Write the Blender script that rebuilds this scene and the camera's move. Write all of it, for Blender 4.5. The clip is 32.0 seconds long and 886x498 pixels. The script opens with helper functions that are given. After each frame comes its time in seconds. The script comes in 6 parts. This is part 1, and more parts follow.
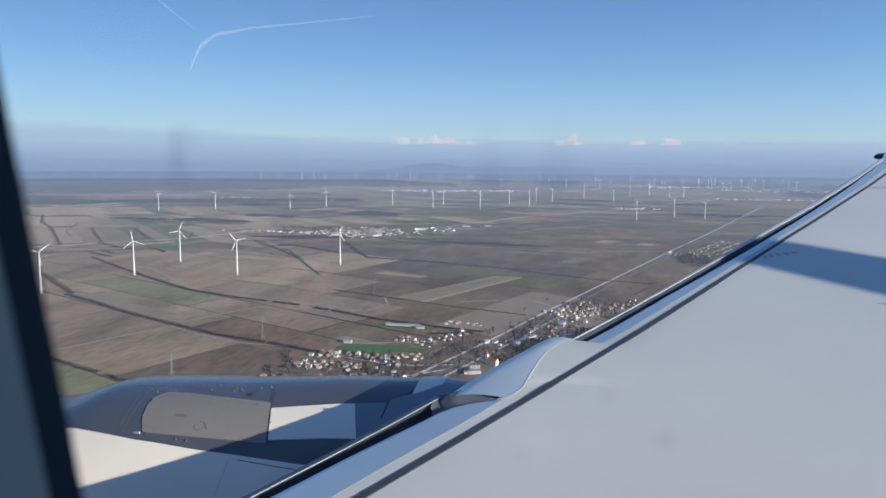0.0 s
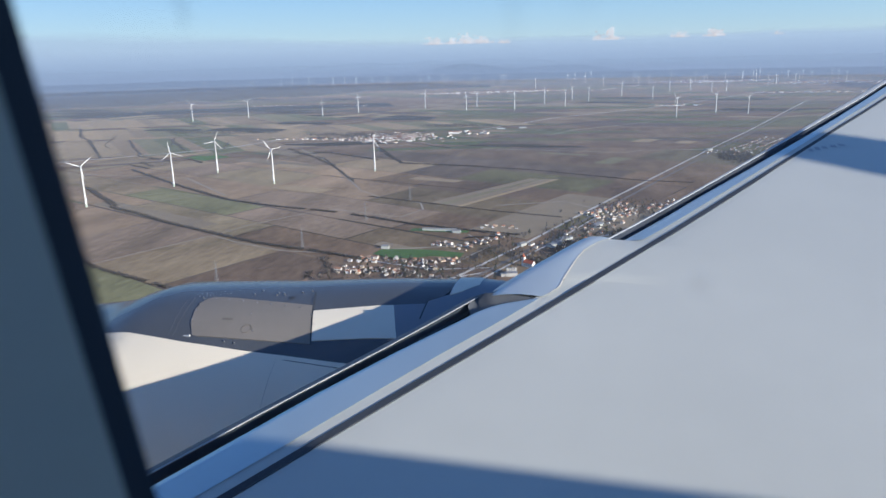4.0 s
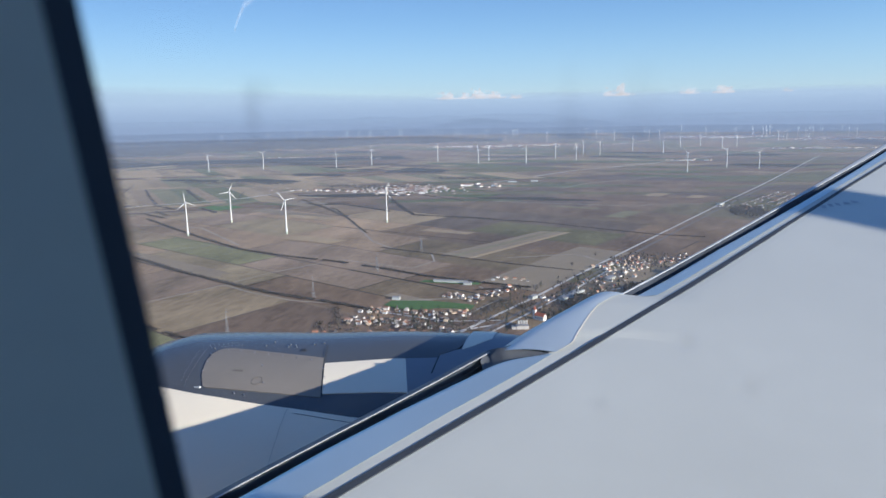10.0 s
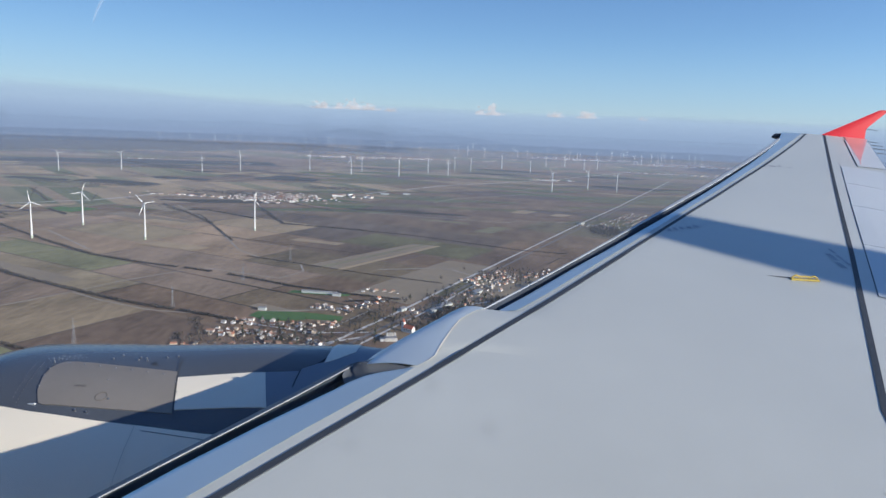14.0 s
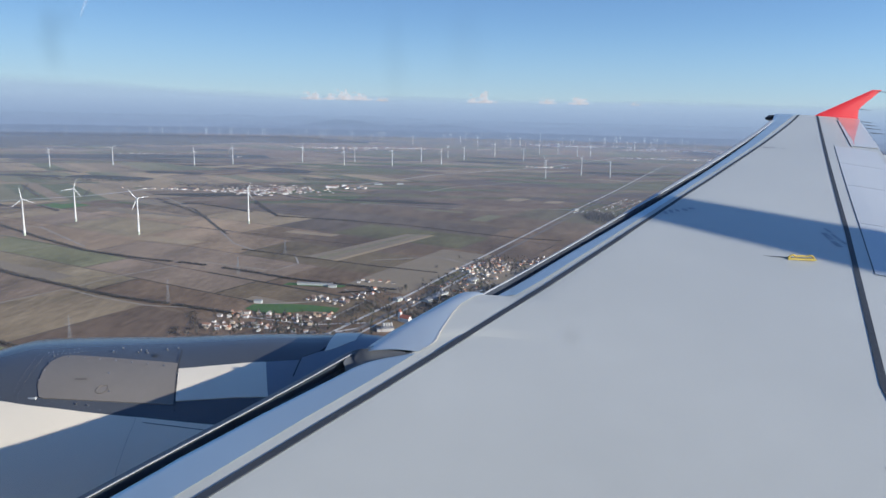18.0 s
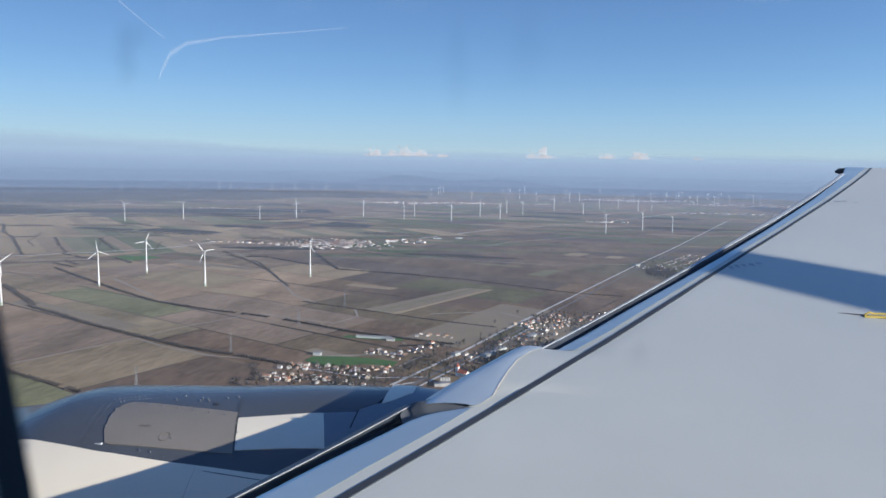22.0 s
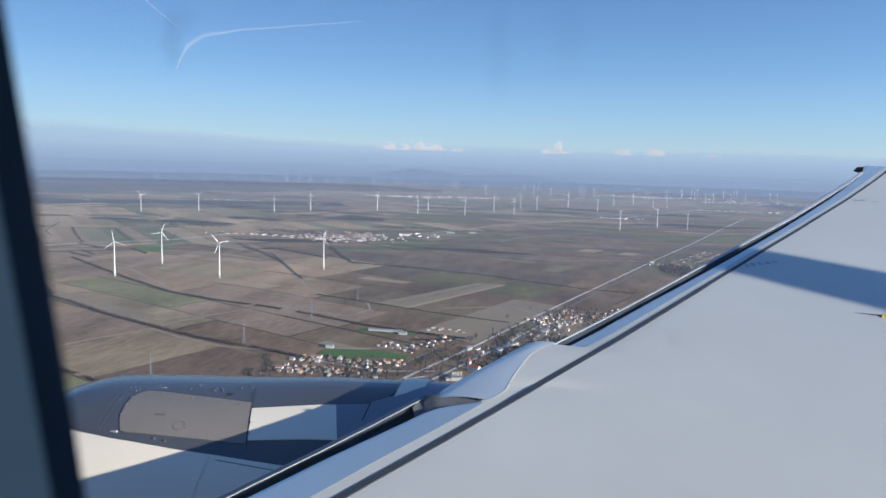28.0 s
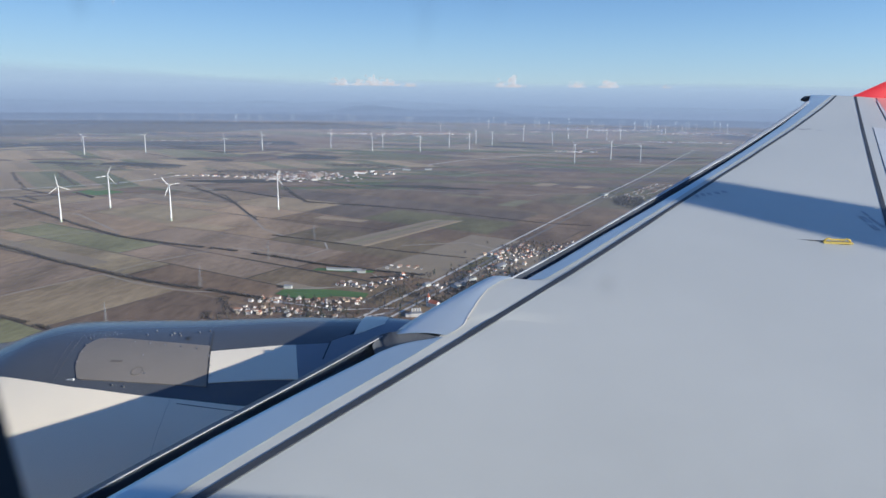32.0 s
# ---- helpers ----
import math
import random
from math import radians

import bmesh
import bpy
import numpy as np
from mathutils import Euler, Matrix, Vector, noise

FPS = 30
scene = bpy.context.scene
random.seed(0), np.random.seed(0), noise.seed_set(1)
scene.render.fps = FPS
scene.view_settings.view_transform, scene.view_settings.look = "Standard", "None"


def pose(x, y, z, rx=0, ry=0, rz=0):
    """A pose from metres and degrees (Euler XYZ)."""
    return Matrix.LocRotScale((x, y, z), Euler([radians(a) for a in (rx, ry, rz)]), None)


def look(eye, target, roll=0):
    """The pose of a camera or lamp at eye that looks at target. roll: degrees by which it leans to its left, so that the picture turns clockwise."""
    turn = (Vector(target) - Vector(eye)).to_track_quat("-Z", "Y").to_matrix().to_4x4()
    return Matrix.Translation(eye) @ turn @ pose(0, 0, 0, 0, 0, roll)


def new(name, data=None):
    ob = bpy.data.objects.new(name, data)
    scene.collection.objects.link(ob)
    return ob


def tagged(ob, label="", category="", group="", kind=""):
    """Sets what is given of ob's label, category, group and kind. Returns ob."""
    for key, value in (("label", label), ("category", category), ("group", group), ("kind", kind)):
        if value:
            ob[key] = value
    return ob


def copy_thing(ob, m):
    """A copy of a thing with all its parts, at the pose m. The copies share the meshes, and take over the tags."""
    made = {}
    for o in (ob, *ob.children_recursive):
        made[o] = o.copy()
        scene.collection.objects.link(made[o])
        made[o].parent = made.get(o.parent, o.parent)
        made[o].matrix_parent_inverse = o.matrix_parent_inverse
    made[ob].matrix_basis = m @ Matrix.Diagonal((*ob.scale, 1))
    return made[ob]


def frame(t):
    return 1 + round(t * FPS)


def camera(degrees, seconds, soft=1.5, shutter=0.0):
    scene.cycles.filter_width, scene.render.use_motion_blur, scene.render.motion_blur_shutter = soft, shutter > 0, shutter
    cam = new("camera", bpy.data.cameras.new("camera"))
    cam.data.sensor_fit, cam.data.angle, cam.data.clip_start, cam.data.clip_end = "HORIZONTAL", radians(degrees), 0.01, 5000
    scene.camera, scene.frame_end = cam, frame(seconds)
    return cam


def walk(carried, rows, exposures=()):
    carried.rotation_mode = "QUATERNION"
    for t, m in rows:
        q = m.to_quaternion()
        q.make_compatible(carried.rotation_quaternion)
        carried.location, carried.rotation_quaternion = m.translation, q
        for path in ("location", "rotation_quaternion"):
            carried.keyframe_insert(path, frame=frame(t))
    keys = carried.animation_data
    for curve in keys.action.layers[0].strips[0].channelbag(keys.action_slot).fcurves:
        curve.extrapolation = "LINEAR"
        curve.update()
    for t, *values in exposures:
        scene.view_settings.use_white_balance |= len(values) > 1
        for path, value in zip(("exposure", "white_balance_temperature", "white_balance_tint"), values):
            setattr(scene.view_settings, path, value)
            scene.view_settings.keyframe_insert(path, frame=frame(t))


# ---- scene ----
# An airliner over a winter plain. x runs aft, y outboard over the starboard wing, z up; the eye sits at ALT metres above the fields.
cam = camera(63.2, 32.0)
cam.data.dof.use_dof, cam.data.dof.focus_distance, cam.data.dof.aperture_fstop = True, 12.0, 8.5     # a small lens held close to the window
PATH = [
    (0.0, 3.5209, 1.665, 330.014, -7.14, -0.53, 12.11),
    (0.5, 3.5135, 1.671, 330.020, -7.39, -0.96, 12.17),
    (1.0, 3.5140, 1.673, 330.020, -8.10, -1.03, 12.08),
    (1.5, 3.5203, 1.670, 330.018, -9.66, -0.85, 12.07),
    (2.0, 3.5302, 1.666, 330.010, -11.80, -0.17, 12.07),
    (2.5, 3.5276, 1.666, 330.007, -13.73, 0.09, 12.52),
    (3.0, 3.5264, 1.668, 330.004, -14.71, 0.41, 13.04),
    (3.5, 3.5253, 1.670, 330.001, -15.01, 0.88, 13.83),
    (4.0, 3.5231, 1.670, 329.999, -14.72, 1.33, 14.62),
    (4.5, 3.5180, 1.668, 329.999, -13.94, 1.60, 15.18),
    (5.0, 3.5219, 1.663, 330.002, -12.52, 1.77, 15.78),
    (5.5, 3.5211, 1.663, 330.002, -11.23, 1.69, 16.27),
    (6.0, 3.5169, 1.666, 330.004, -10.39, 1.49, 16.54),
    (6.5, 3.5176, 1.664, 330.006, -9.90, 1.23, 16.62),
    (7.0, 3.5172, 1.665, 330.008, -9.94, 1.08, 16.55),
    (7.5, 3.5167, 1.666, 330.007, -10.23, 1.01, 16.52),
    (8.0, 3.5145, 1.667, 330.010, -10.33, 0.87, 16.53),
    (8.5, 3.5153, 1.667, 330.011, -10.45, 0.96, 16.50),
    (9.0, 3.5180, 1.663, 330.009, -10.77, 0.99, 16.22),
    (9.5, 3.5149, 1.666, 330.011, -10.82, 0.94, 16.00),
    (10.0, 3.5133, 1.664, 330.012, -10.59, 0.96, 15.61),
    (10.5, 3.5166, 1.666, 330.010, -10.50, 0.75, 15.17),
    (11.0, 3.5127, 1.667, 330.007, -10.41, 0.53, 14.81),
    (11.5, 3.5118, 1.666, 330.006, -10.43, 0.17, 14.61),
    (12.0, 3.5114, 1.666, 330.008, -10.39, 0.00, 14.22),
    (12.5, 3.5153, 1.667, 330.013, -10.22, -0.34, 13.34),
    (13.0, 3.5233, 1.667, 330.018, -10.03, -1.34, 11.81),
    (13.5, 3.5361, 1.675, 330.019, -9.75, -1.86, 9.41),
    (14.0, 3.5420, 1.671, 330.020, -9.52, -2.35, 5.78),
    (14.5, 3.5390, 1.671, 330.011, -9.74, -2.82, 0.04),
    (15.0, 3.5470, 1.679, 330.016, -10.37, -3.75, -7.17),
    (15.5, 3.5510, 1.678, 330.013, -10.57, -4.77, -14.77),
    (16.0, 3.5470, 1.677, 330.009, -10.77, -4.75, -16.22),
    (16.5, 3.5370, 1.674, 330.004, -11.04, -3.88, -13.04),
    (17.0, 3.5250, 1.672, 329.999, -11.18, -2.74, -7.60),
    (17.5, 3.5206, 1.670, 329.997, -11.01, -1.96, -2.27),
    (18.0, 3.5222, 1.668, 329.999, -10.36, -1.28, 5.18),
    (18.5, 3.5198, 1.666, 329.998, -9.61, -0.71, 10.50),
    (19.0, 3.5190, 1.666, 329.998, -9.07, -0.65, 13.35),
    (19.5, 3.5208, 1.666, 329.994, -8.39, -1.05, 13.21),
    (20.0, 3.5269, 1.672, 329.986, -7.71, -1.34, 11.24),
    (20.5, 3.5273, 1.670, 329.981, -7.81, -1.53, 9.96),
    (21.0, 3.5247, 1.669, 329.980, -7.51, -1.67, 9.43),
    (21.5, 3.5222, 1.669, 329.983, -6.61, -1.43, 9.42),
    (22.0, 3.5217, 1.670, 329.988, -6.15, -1.06, 9.84),
    (22.5, 3.5188, 1.668, 329.991, -6.07, -0.83, 10.48),
    (23.0, 3.5103, 1.667, 329.994, -5.92, -0.77, 11.14),
    (23.5, 3.5163, 1.668, 329.992, -5.98, -0.74, 11.50),
    (24.0, 3.5156, 1.669, 329.994, -6.08, -0.94, 11.49),
    (24.5, 3.5155, 1.669, 329.992, -5.98, -0.90, 11.39),
    (25.0, 3.5175, 1.667, 329.990, -5.94, -0.56, 11.32),
    (25.5, 3.5152, 1.666, 329.991, -6.10, -0.22, 11.36),
    (26.0, 3.5131, 1.665, 329.991, -6.15, -0.25, 11.42),
    (26.5, 3.5133, 1.663, 329.990, -6.12, -0.68, 11.48),
    (27.0, 3.5135, 1.663, 329.988, -6.13, -1.21, 11.46),
    (27.5, 3.5127, 1.664, 329.987, -6.29, -1.53, 11.29),
    (28.0, 3.5165, 1.666, 329.986, -6.62, -1.67, 10.97),
    (28.5, 3.5206, 1.667, 329.983, -6.99, -1.76, 10.55),
    (29.0, 3.5235, 1.669, 329.982, -7.70, -2.01, 10.15),
    (29.5, 3.5213, 1.668, 329.982, -8.68, -2.31, 9.80),
    (30.0, 3.5242, 1.670, 329.982, -9.73, -2.42, 9.33),
    (30.5, 3.5207, 1.670, 329.981, -10.89, -2.27, 8.65),
    (31.0, 3.5173, 1.670, 329.977, -11.57, -1.82, 8.19),
    (31.5, 3.5149, 1.664, 329.987, -11.58, -1.34, 7.65),
    (32.0, 3.5216, 1.670, 329.989, -11.56, -0.76, 7.36),
]
walk(cam, [(t, pose(x, y, z, 90 + p, r, w)) for t, x, y, z, p, r, w in PATH], [(t, e, 6000, 9) for t, e in ((0.0, 0.36), (2.0, 0.37), (5.0, 0.52), (9.0, 0.52), (12.0, 0.50), (13.0, 0.44), (14.0, 0.36), (15.0, 0.34), (18.0, 0.35), (19.0, 0.46), (20.0, 0.40), (22.0, 0.35), (25.0, 0.34), (28.0, 0.42), (30.0, 0.38), (32.0, 0.38))])

ALT = 330.0
EYE = Vector((3.52, 1.67, ALT))

# ---- light ----
SUN_EL, SUN_X, SUN_Y = 17.0, 0.906, -0.423         # the sun stands aft and to port
world = bpy.data.worlds.new("world")
scene.world = world
world.use_nodes = True
wn, wl = world.node_tree.nodes, world.node_tree.links
sky = wn.new("ShaderNodeTexSky")
sky.sky_type, sky.sun_disc = "NISHITA", False
sky.sun_elevation, sky.sun_rotation = radians(SUN_EL), math.atan2(SUN_X, SUN_Y)
sky.altitude, sky.air_density, sky.dust_density, sky.ozone_density = 400, 0.9, 0.05, 2.6
tone = wn.new("ShaderNodeVectorMath")
tone.operation = "MULTIPLY"
tone.inputs[1].default_value = (0.90, 0.97, 1.10)
wl.new(sky.outputs[0], tone.inputs[0])
# sky brightness scaled up towards the sun, as thin haze would make it
side, glare, lift = wn.new("ShaderNodeVectorMath"), wn.new("ShaderNodeMapRange"), wn.new("ShaderNodeVectorMath")
side.operation, lift.operation = "DOT_PRODUCT", "SCALE"
side.inputs[1].default_value = (SUN_X, SUN_Y, 0.0)
wl.new(wn.new("ShaderNodeTexCoord").outputs["Generated"], side.inputs[0])
wl.new(side.outputs["Value"], glare.inputs["Value"])
glare.inputs["From Min"].default_value, glare.inputs["From Max"].default_value = -0.9, 0.6
glare.inputs["To Min"].default_value, glare.inputs["To Max"].default_value = 0.77, 1.6
wl.new(tone.outputs[0], lift.inputs[0])
wl.new(glare.outputs[0], lift.inputs["Scale"])
wl.new(lift.outputs[0], wn["Background"].inputs[0])
wn["Background"].inputs[1].default_value = 0.089
sun = new("sun", bpy.data.lights.new("sun", "SUN"))
sun.data.energy, sun.data.angle, sun.data.color = 5.05, radians(0.5), (1.0, 0.87, 0.69)
up = math.tan(radians(SUN_EL))
sun.matrix_world = look((60, -30, ALT + 60), (60 - SUN_X, -30 - SUN_Y, ALT + 60 - up))
# unseen fill lamp added inside the cabin to brighten the window surround
cabin_fill = new("cabin_fill_lamp", bpy.data.lights.new("cabin_fill_lamp", "AREA"))
cabin_fill.data.shape, cabin_fill.data.size, cabin_fill.data.size_y = "RECTANGLE", 6.0, 0.34
cabin_fill.data.energy, cabin_fill.data.color = 22.0, (0.48, 0.74, 1.0)
cabin_fill.matrix_world = look((3.5, -1.12, ALT + 0.26), (3.5, 0.5, ALT + 0.20))


# ---- materials ----
def mat(name, color, rough=0.6, metal=0.0, vary=0.12, scale=3.0, fine=30.0, bump=0.0, second=None, spec=0.5, stretch=(1, 1, 1), coords="Object"):
    """A surface with two scales of variation: large stains and fine grain."""
    m = bpy.data.materials.new(name)
    m.use_nodes = True
    n, l = m.node_tree.nodes, m.node_tree.links
    b = n["Principled BSDF"]
    tc, mp = n.new("ShaderNodeTexCoord"), n.new("ShaderNodeMapping")
    l.new(tc.outputs[coords], mp.inputs[0])
    mp.inputs["Scale"].default_value = stretch
    big, small = n.new("ShaderNodeTexNoise"), n.new("ShaderNodeTexNoise")
    big.inputs["Scale"].default_value, small.inputs["Scale"].default_value = scale, fine
    big.inputs["Detail"].default_value, small.inputs["Detail"].default_value = 5, 3
    for t in (big, small):
        l.new(mp.outputs[0], t.inputs["Vector"])
    add = n.new("ShaderNodeMath")
    add.operation = "MULTIPLY_ADD"
    add.inputs[1].default_value = 0.35
    l.new(small.outputs["Fac"], add.inputs[0])
    l.new(big.outputs["Fac"], add.inputs[2])
    ramp = n.new("ShaderNodeValToRGB")
    dark = second or tuple(c * (1 - vary) for c in color)
    lite = tuple(min(1, c * (1 + vary)) for c in color)
    ramp.color_ramp.elements[0].position, ramp.color_ramp.elements[0].color = 0.45, (*dark, 1)
    ramp.color_ramp.elements[1].position, ramp.color_ramp.elements[1].color = 0.9, (*lite, 1)
    l.new(add.outputs[0], ramp.inputs[0])
    l.new(ramp.outputs[0], b.inputs["Base Color"])
    rr = n.new("ShaderNodeMapRange")
    rr.inputs["To Min"].default_value, rr.inputs["To Max"].default_value = rough * 0.85, min(1, rough * 1.2)
    l.new(big.outputs["Fac"], rr.inputs["Value"])
    l.new(rr.outputs[0], b.inputs["Roughness"])
    b.inputs["Metallic"].default_value = metal
    b.inputs["Specular IOR Level"].default_value = spec
    if bump:
        bp = n.new("ShaderNodeBump")
        bp.inputs["Strength"].default_value, bp.inputs["Distance"].default_value = bump, 0.02
        l.new(small.outputs["Fac"], bp.inputs["Height"])
        l.new(bp.outputs[0], b.inputs["Normal"])
    return m


def mat_random(name, stops, rough=0.9, grain=0.02, stretch=(1, 1, 1), amount=0.25, coords="UV", island=False, fine=0.0):
    """A surface whose tint differs from object to object, with streaks of grain."""
    m = bpy.data.materials.new(name)
    m.use_nodes = True
    n, l = m.node_tree.nodes, m.node_tree.links
    b = n["Principled BSDF"]
    b.inputs["Roughness"].default_value, b.inputs["Specular IOR Level"].default_value = rough, 0.2
    info, ramp = n.new("ShaderNodeObjectInfo"), n.new("ShaderNodeValToRGB")
    each = n.new("ShaderNodeNewGeometry").outputs["Random Per Island"] if island else info.outputs["Random"]
    ramp.color_ramp.interpolation = "CONSTANT"
    while len(ramp.color_ramp.elements) < len(stops):
        ramp.color_ramp.elements.new(0.5)
    for e, (p, c) in zip(ramp.color_ramp.elements, stops):
        e.position, e.color = p, (*c, 1)
    l.new(each, ramp.inputs[0])
    tc, mp, nz, n2 = n.new("ShaderNodeTexCoord"), n.new("ShaderNodeMapping"), n.new("ShaderNodeTexNoise"), n.new("ShaderNodeTexNoise")
    l.new(tc.outputs[coords], mp.inputs[0])
    mp.inputs["Scale"].default_value = stretch
    nz.inputs["Scale"].default_value, nz.inputs["Detail"].default_value = grain, 6
    n2.inputs["Scale"].default_value, n2.inputs["Detail"].default_value = grain * 0.12, 4
    l.new(mp.outputs[0], nz.inputs["Vector"])
    l.new(tc.outputs[coords], n2.inputs["Vector"])
    k, n3, k3 = n.new("ShaderNodeMath"), n.new("ShaderNodeTexNoise"), n.new("ShaderNodeMath")
    k.operation, k3.operation = "ADD", "MULTIPLY_ADD"
    n3.inputs["Scale"].default_value, n3.inputs["Detail"].default_value = grain * 9, 3
    l.new(mp.outputs[0], n3.inputs["Vector"])
    l.new(n3.outputs["Fac"], k3.inputs[0])
    k3.inputs[1].default_value = fine
    l.new(nz.outputs["Fac"], k3.inputs[2])
    l.new(k3.outputs[0], k.inputs[0])
    l.new(n2.outputs["Fac"], k.inputs[1])
    mr = n.new("ShaderNodeMapRange")
    mr.inputs["From Min"].default_value, mr.inputs["From Max"].default_value = 0.6 + fine / 2, 1.4 + fine / 2
    mr.inputs["To Min"].default_value, mr.inputs["To Max"].default_value = 1 - amount, 1 + amount
    l.new(k.outputs[0], mr.inputs["Value"])
    mx = n.new("ShaderNodeVectorMath")
    mx.operation = "SCALE"
    l.new(ramp.outputs[0], mx.inputs[0])
    l.new(mr.outputs[0], mx.inputs["Scale"])
    l.new(mx.outputs[0], b.inputs["Base Color"])
    return m


def mat_haze(name, color, alpha, fade_low, fade_high, lumps=0.0, ends=None, glow=False):
    """Thin haze: lets most light pass, scatters the rest forward and back; it thins out between two heights of its own
    sheet (v of its UV). Glow paints that light in as emission.
    """
    m = bpy.data.materials.new(name)
    m.use_nodes = True
    n, l = m.node_tree.nodes, m.node_tree.links
    n.remove(n["Principled BSDF"])
    out = n["Material Output"]
    tc, sep, mr = n.new("ShaderNodeTexCoord"), n.new("ShaderNodeSeparateXYZ"), n.new("ShaderNodeMapRange")
    mr.interpolation_type = "SMOOTHSTEP"
    l.new(tc.outputs["UV"], sep.inputs[0])
    height = sep.outputs["Y"]
    if lumps:
        nz, mp, ma = n.new("ShaderNodeTexNoise"), n.new("ShaderNodeMapping"), n.new("ShaderNodeMath")
        mp.inputs["Scale"].default_value = (7, 1.6, 1)
        nz.inputs["Scale"].default_value, nz.inputs["Detail"].default_value = 2.2, 6
        l.new(tc.outputs["UV"], mp.inputs[0])
        l.new(mp.outputs[0], nz.inputs["Vector"])
        ma.operation = "MULTIPLY_ADD"
        ma.inputs[1].default_value = -lumps
        l.new(nz.outputs["Fac"], ma.inputs[0])
        l.new(height, ma.inputs[2])
        height = ma.outputs[0]
    l.new(height, mr.inputs["Value"])
    mr.inputs["From Min"].default_value, mr.inputs["From Max"].default_value = fade_low, fade_high
    mr.inputs["To Min"].default_value, mr.inputs["To Max"].default_value = alpha, 0.0
    clear, dif, tra, both, mixed = (n.new("ShaderNode" + k) for k in ("BsdfTransparent", "BsdfDiffuse", "BsdfTranslucent", "MixShader", "MixShader"))
    dif.inputs[0].default_value = tra.inputs[0].default_value = (*color, 1)
    l.new(dif.outputs[0], both.inputs[1])
    l.new(tra.outputs[0], both.inputs[2])
    amount = mr.outputs[0]
    if ends:
        er, em = n.new("ShaderNodeMapRange"), n.new("ShaderNodeMath")
        er.interpolation_type = "SMOOTHSTEP"
        er.inputs["From Min"].default_value, er.inputs["From Max"].default_value = ends
        l.new(sep.outputs["X"], er.inputs["Value"])
        em.operation = "MULTIPLY"
        l.new(er.outputs[0], em.inputs[0])
        l.new(amount, em.inputs[1])
        amount = em.outputs[0]
    l.new(amount, mixed.inputs[0])
    l.new(clear.outputs[0], mixed.inputs[1])
    l.new(both.outputs[0], mixed.inputs[2])
    if glow:            # emission paints in the light that far haze would scatter
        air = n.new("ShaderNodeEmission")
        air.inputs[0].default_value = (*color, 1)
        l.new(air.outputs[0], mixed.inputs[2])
    l.new(mixed.outputs[0], out.inputs["Surface"])
    return m


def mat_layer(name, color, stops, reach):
    """A level sheet painted as haze, more opaque with the distance from the eye (u of its UV)."""
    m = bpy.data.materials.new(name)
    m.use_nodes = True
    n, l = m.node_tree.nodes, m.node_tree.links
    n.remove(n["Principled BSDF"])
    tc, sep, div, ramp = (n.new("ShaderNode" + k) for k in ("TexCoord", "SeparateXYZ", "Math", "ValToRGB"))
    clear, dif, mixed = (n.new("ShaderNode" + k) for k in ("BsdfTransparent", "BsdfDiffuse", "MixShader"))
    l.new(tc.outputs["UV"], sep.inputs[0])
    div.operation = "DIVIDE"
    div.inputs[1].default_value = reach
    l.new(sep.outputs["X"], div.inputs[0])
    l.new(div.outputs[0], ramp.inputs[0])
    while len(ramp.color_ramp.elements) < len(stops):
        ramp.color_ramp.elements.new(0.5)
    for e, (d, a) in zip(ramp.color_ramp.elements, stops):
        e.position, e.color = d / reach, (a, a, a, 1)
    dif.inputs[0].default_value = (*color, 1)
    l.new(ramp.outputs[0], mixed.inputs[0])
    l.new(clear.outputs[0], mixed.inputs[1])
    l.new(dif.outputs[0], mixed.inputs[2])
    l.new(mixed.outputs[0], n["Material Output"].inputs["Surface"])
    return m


def mat_glass(name):
    m = bpy.data.materials.new(name)
    m.use_nodes = True
    n, l = m.node_tree.nodes, m.node_tree.links
    n.remove(n["Principled BSDF"])
    clear, gloss, fr, mixed = n.new("ShaderNodeBsdfTransparent"), n.new("ShaderNodeBsdfGlossy"), n.new("ShaderNodeFresnel"), n.new("ShaderNodeMixShader")
    clear.inputs[0].default_value = (0.95, 0.965, 0.98, 1)
    gloss.inputs["Roughness"].default_value = 0.02
    fr.inputs[0].default_value = 1.25
    l.new(fr.outputs[0], mixed.inputs[0])
    l.new(clear.outputs[0], mixed.inputs[1])
    l.new(gloss.outputs[0], mixed.inputs[2])
    pane_veil, veiled = n.new("ShaderNodeBsdfTranslucent"), n.new("ShaderNodeMixShader")      # a faint translucent veil added over the view to lift its darks
    pane_veil.inputs[0].default_value = (0.8, 0.8, 0.8, 1)
    veiled.inputs[0].default_value = 0.016
    l.new(mixed.outputs[0], veiled.inputs[1])
    l.new(pane_veil.outputs[0], veiled.inputs[2])
    l.new(veiled.outputs[0], n["Material Output"].inputs["Surface"])
    return m


PAINT = mat("wing_paint", (0.522, 0.540, 0.518), 0.42, 0.0, 0.06, 0.5, 6.0)
PAINT_LIGHT = mat("spoiler_paint", (0.57, 0.60, 0.62), 0.4, 0.0, 0.05, 0.8, 9.0)
# base tinted blue, painting in part of the mirrored sky
POLISHED = mat("leading_edge_metal", (0.655, 0.79, 0.85), 0.38, 0.72, 0.06, 0.6, 12.0)
FAIRING = mat("fairing_metal", (0.62, 0.71, 0.77), 0.42, 0.55, 0.05, 0.6, 12.0)
# the inner slat's shade is put into this dark colour
SLAT_SHADE = mat("inner_slat_shade", (0.085, 0.10, 0.125), 0.5, 0.1, 0.08, 0.8, 12.0)
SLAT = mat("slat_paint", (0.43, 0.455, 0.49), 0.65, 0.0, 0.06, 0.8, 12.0)
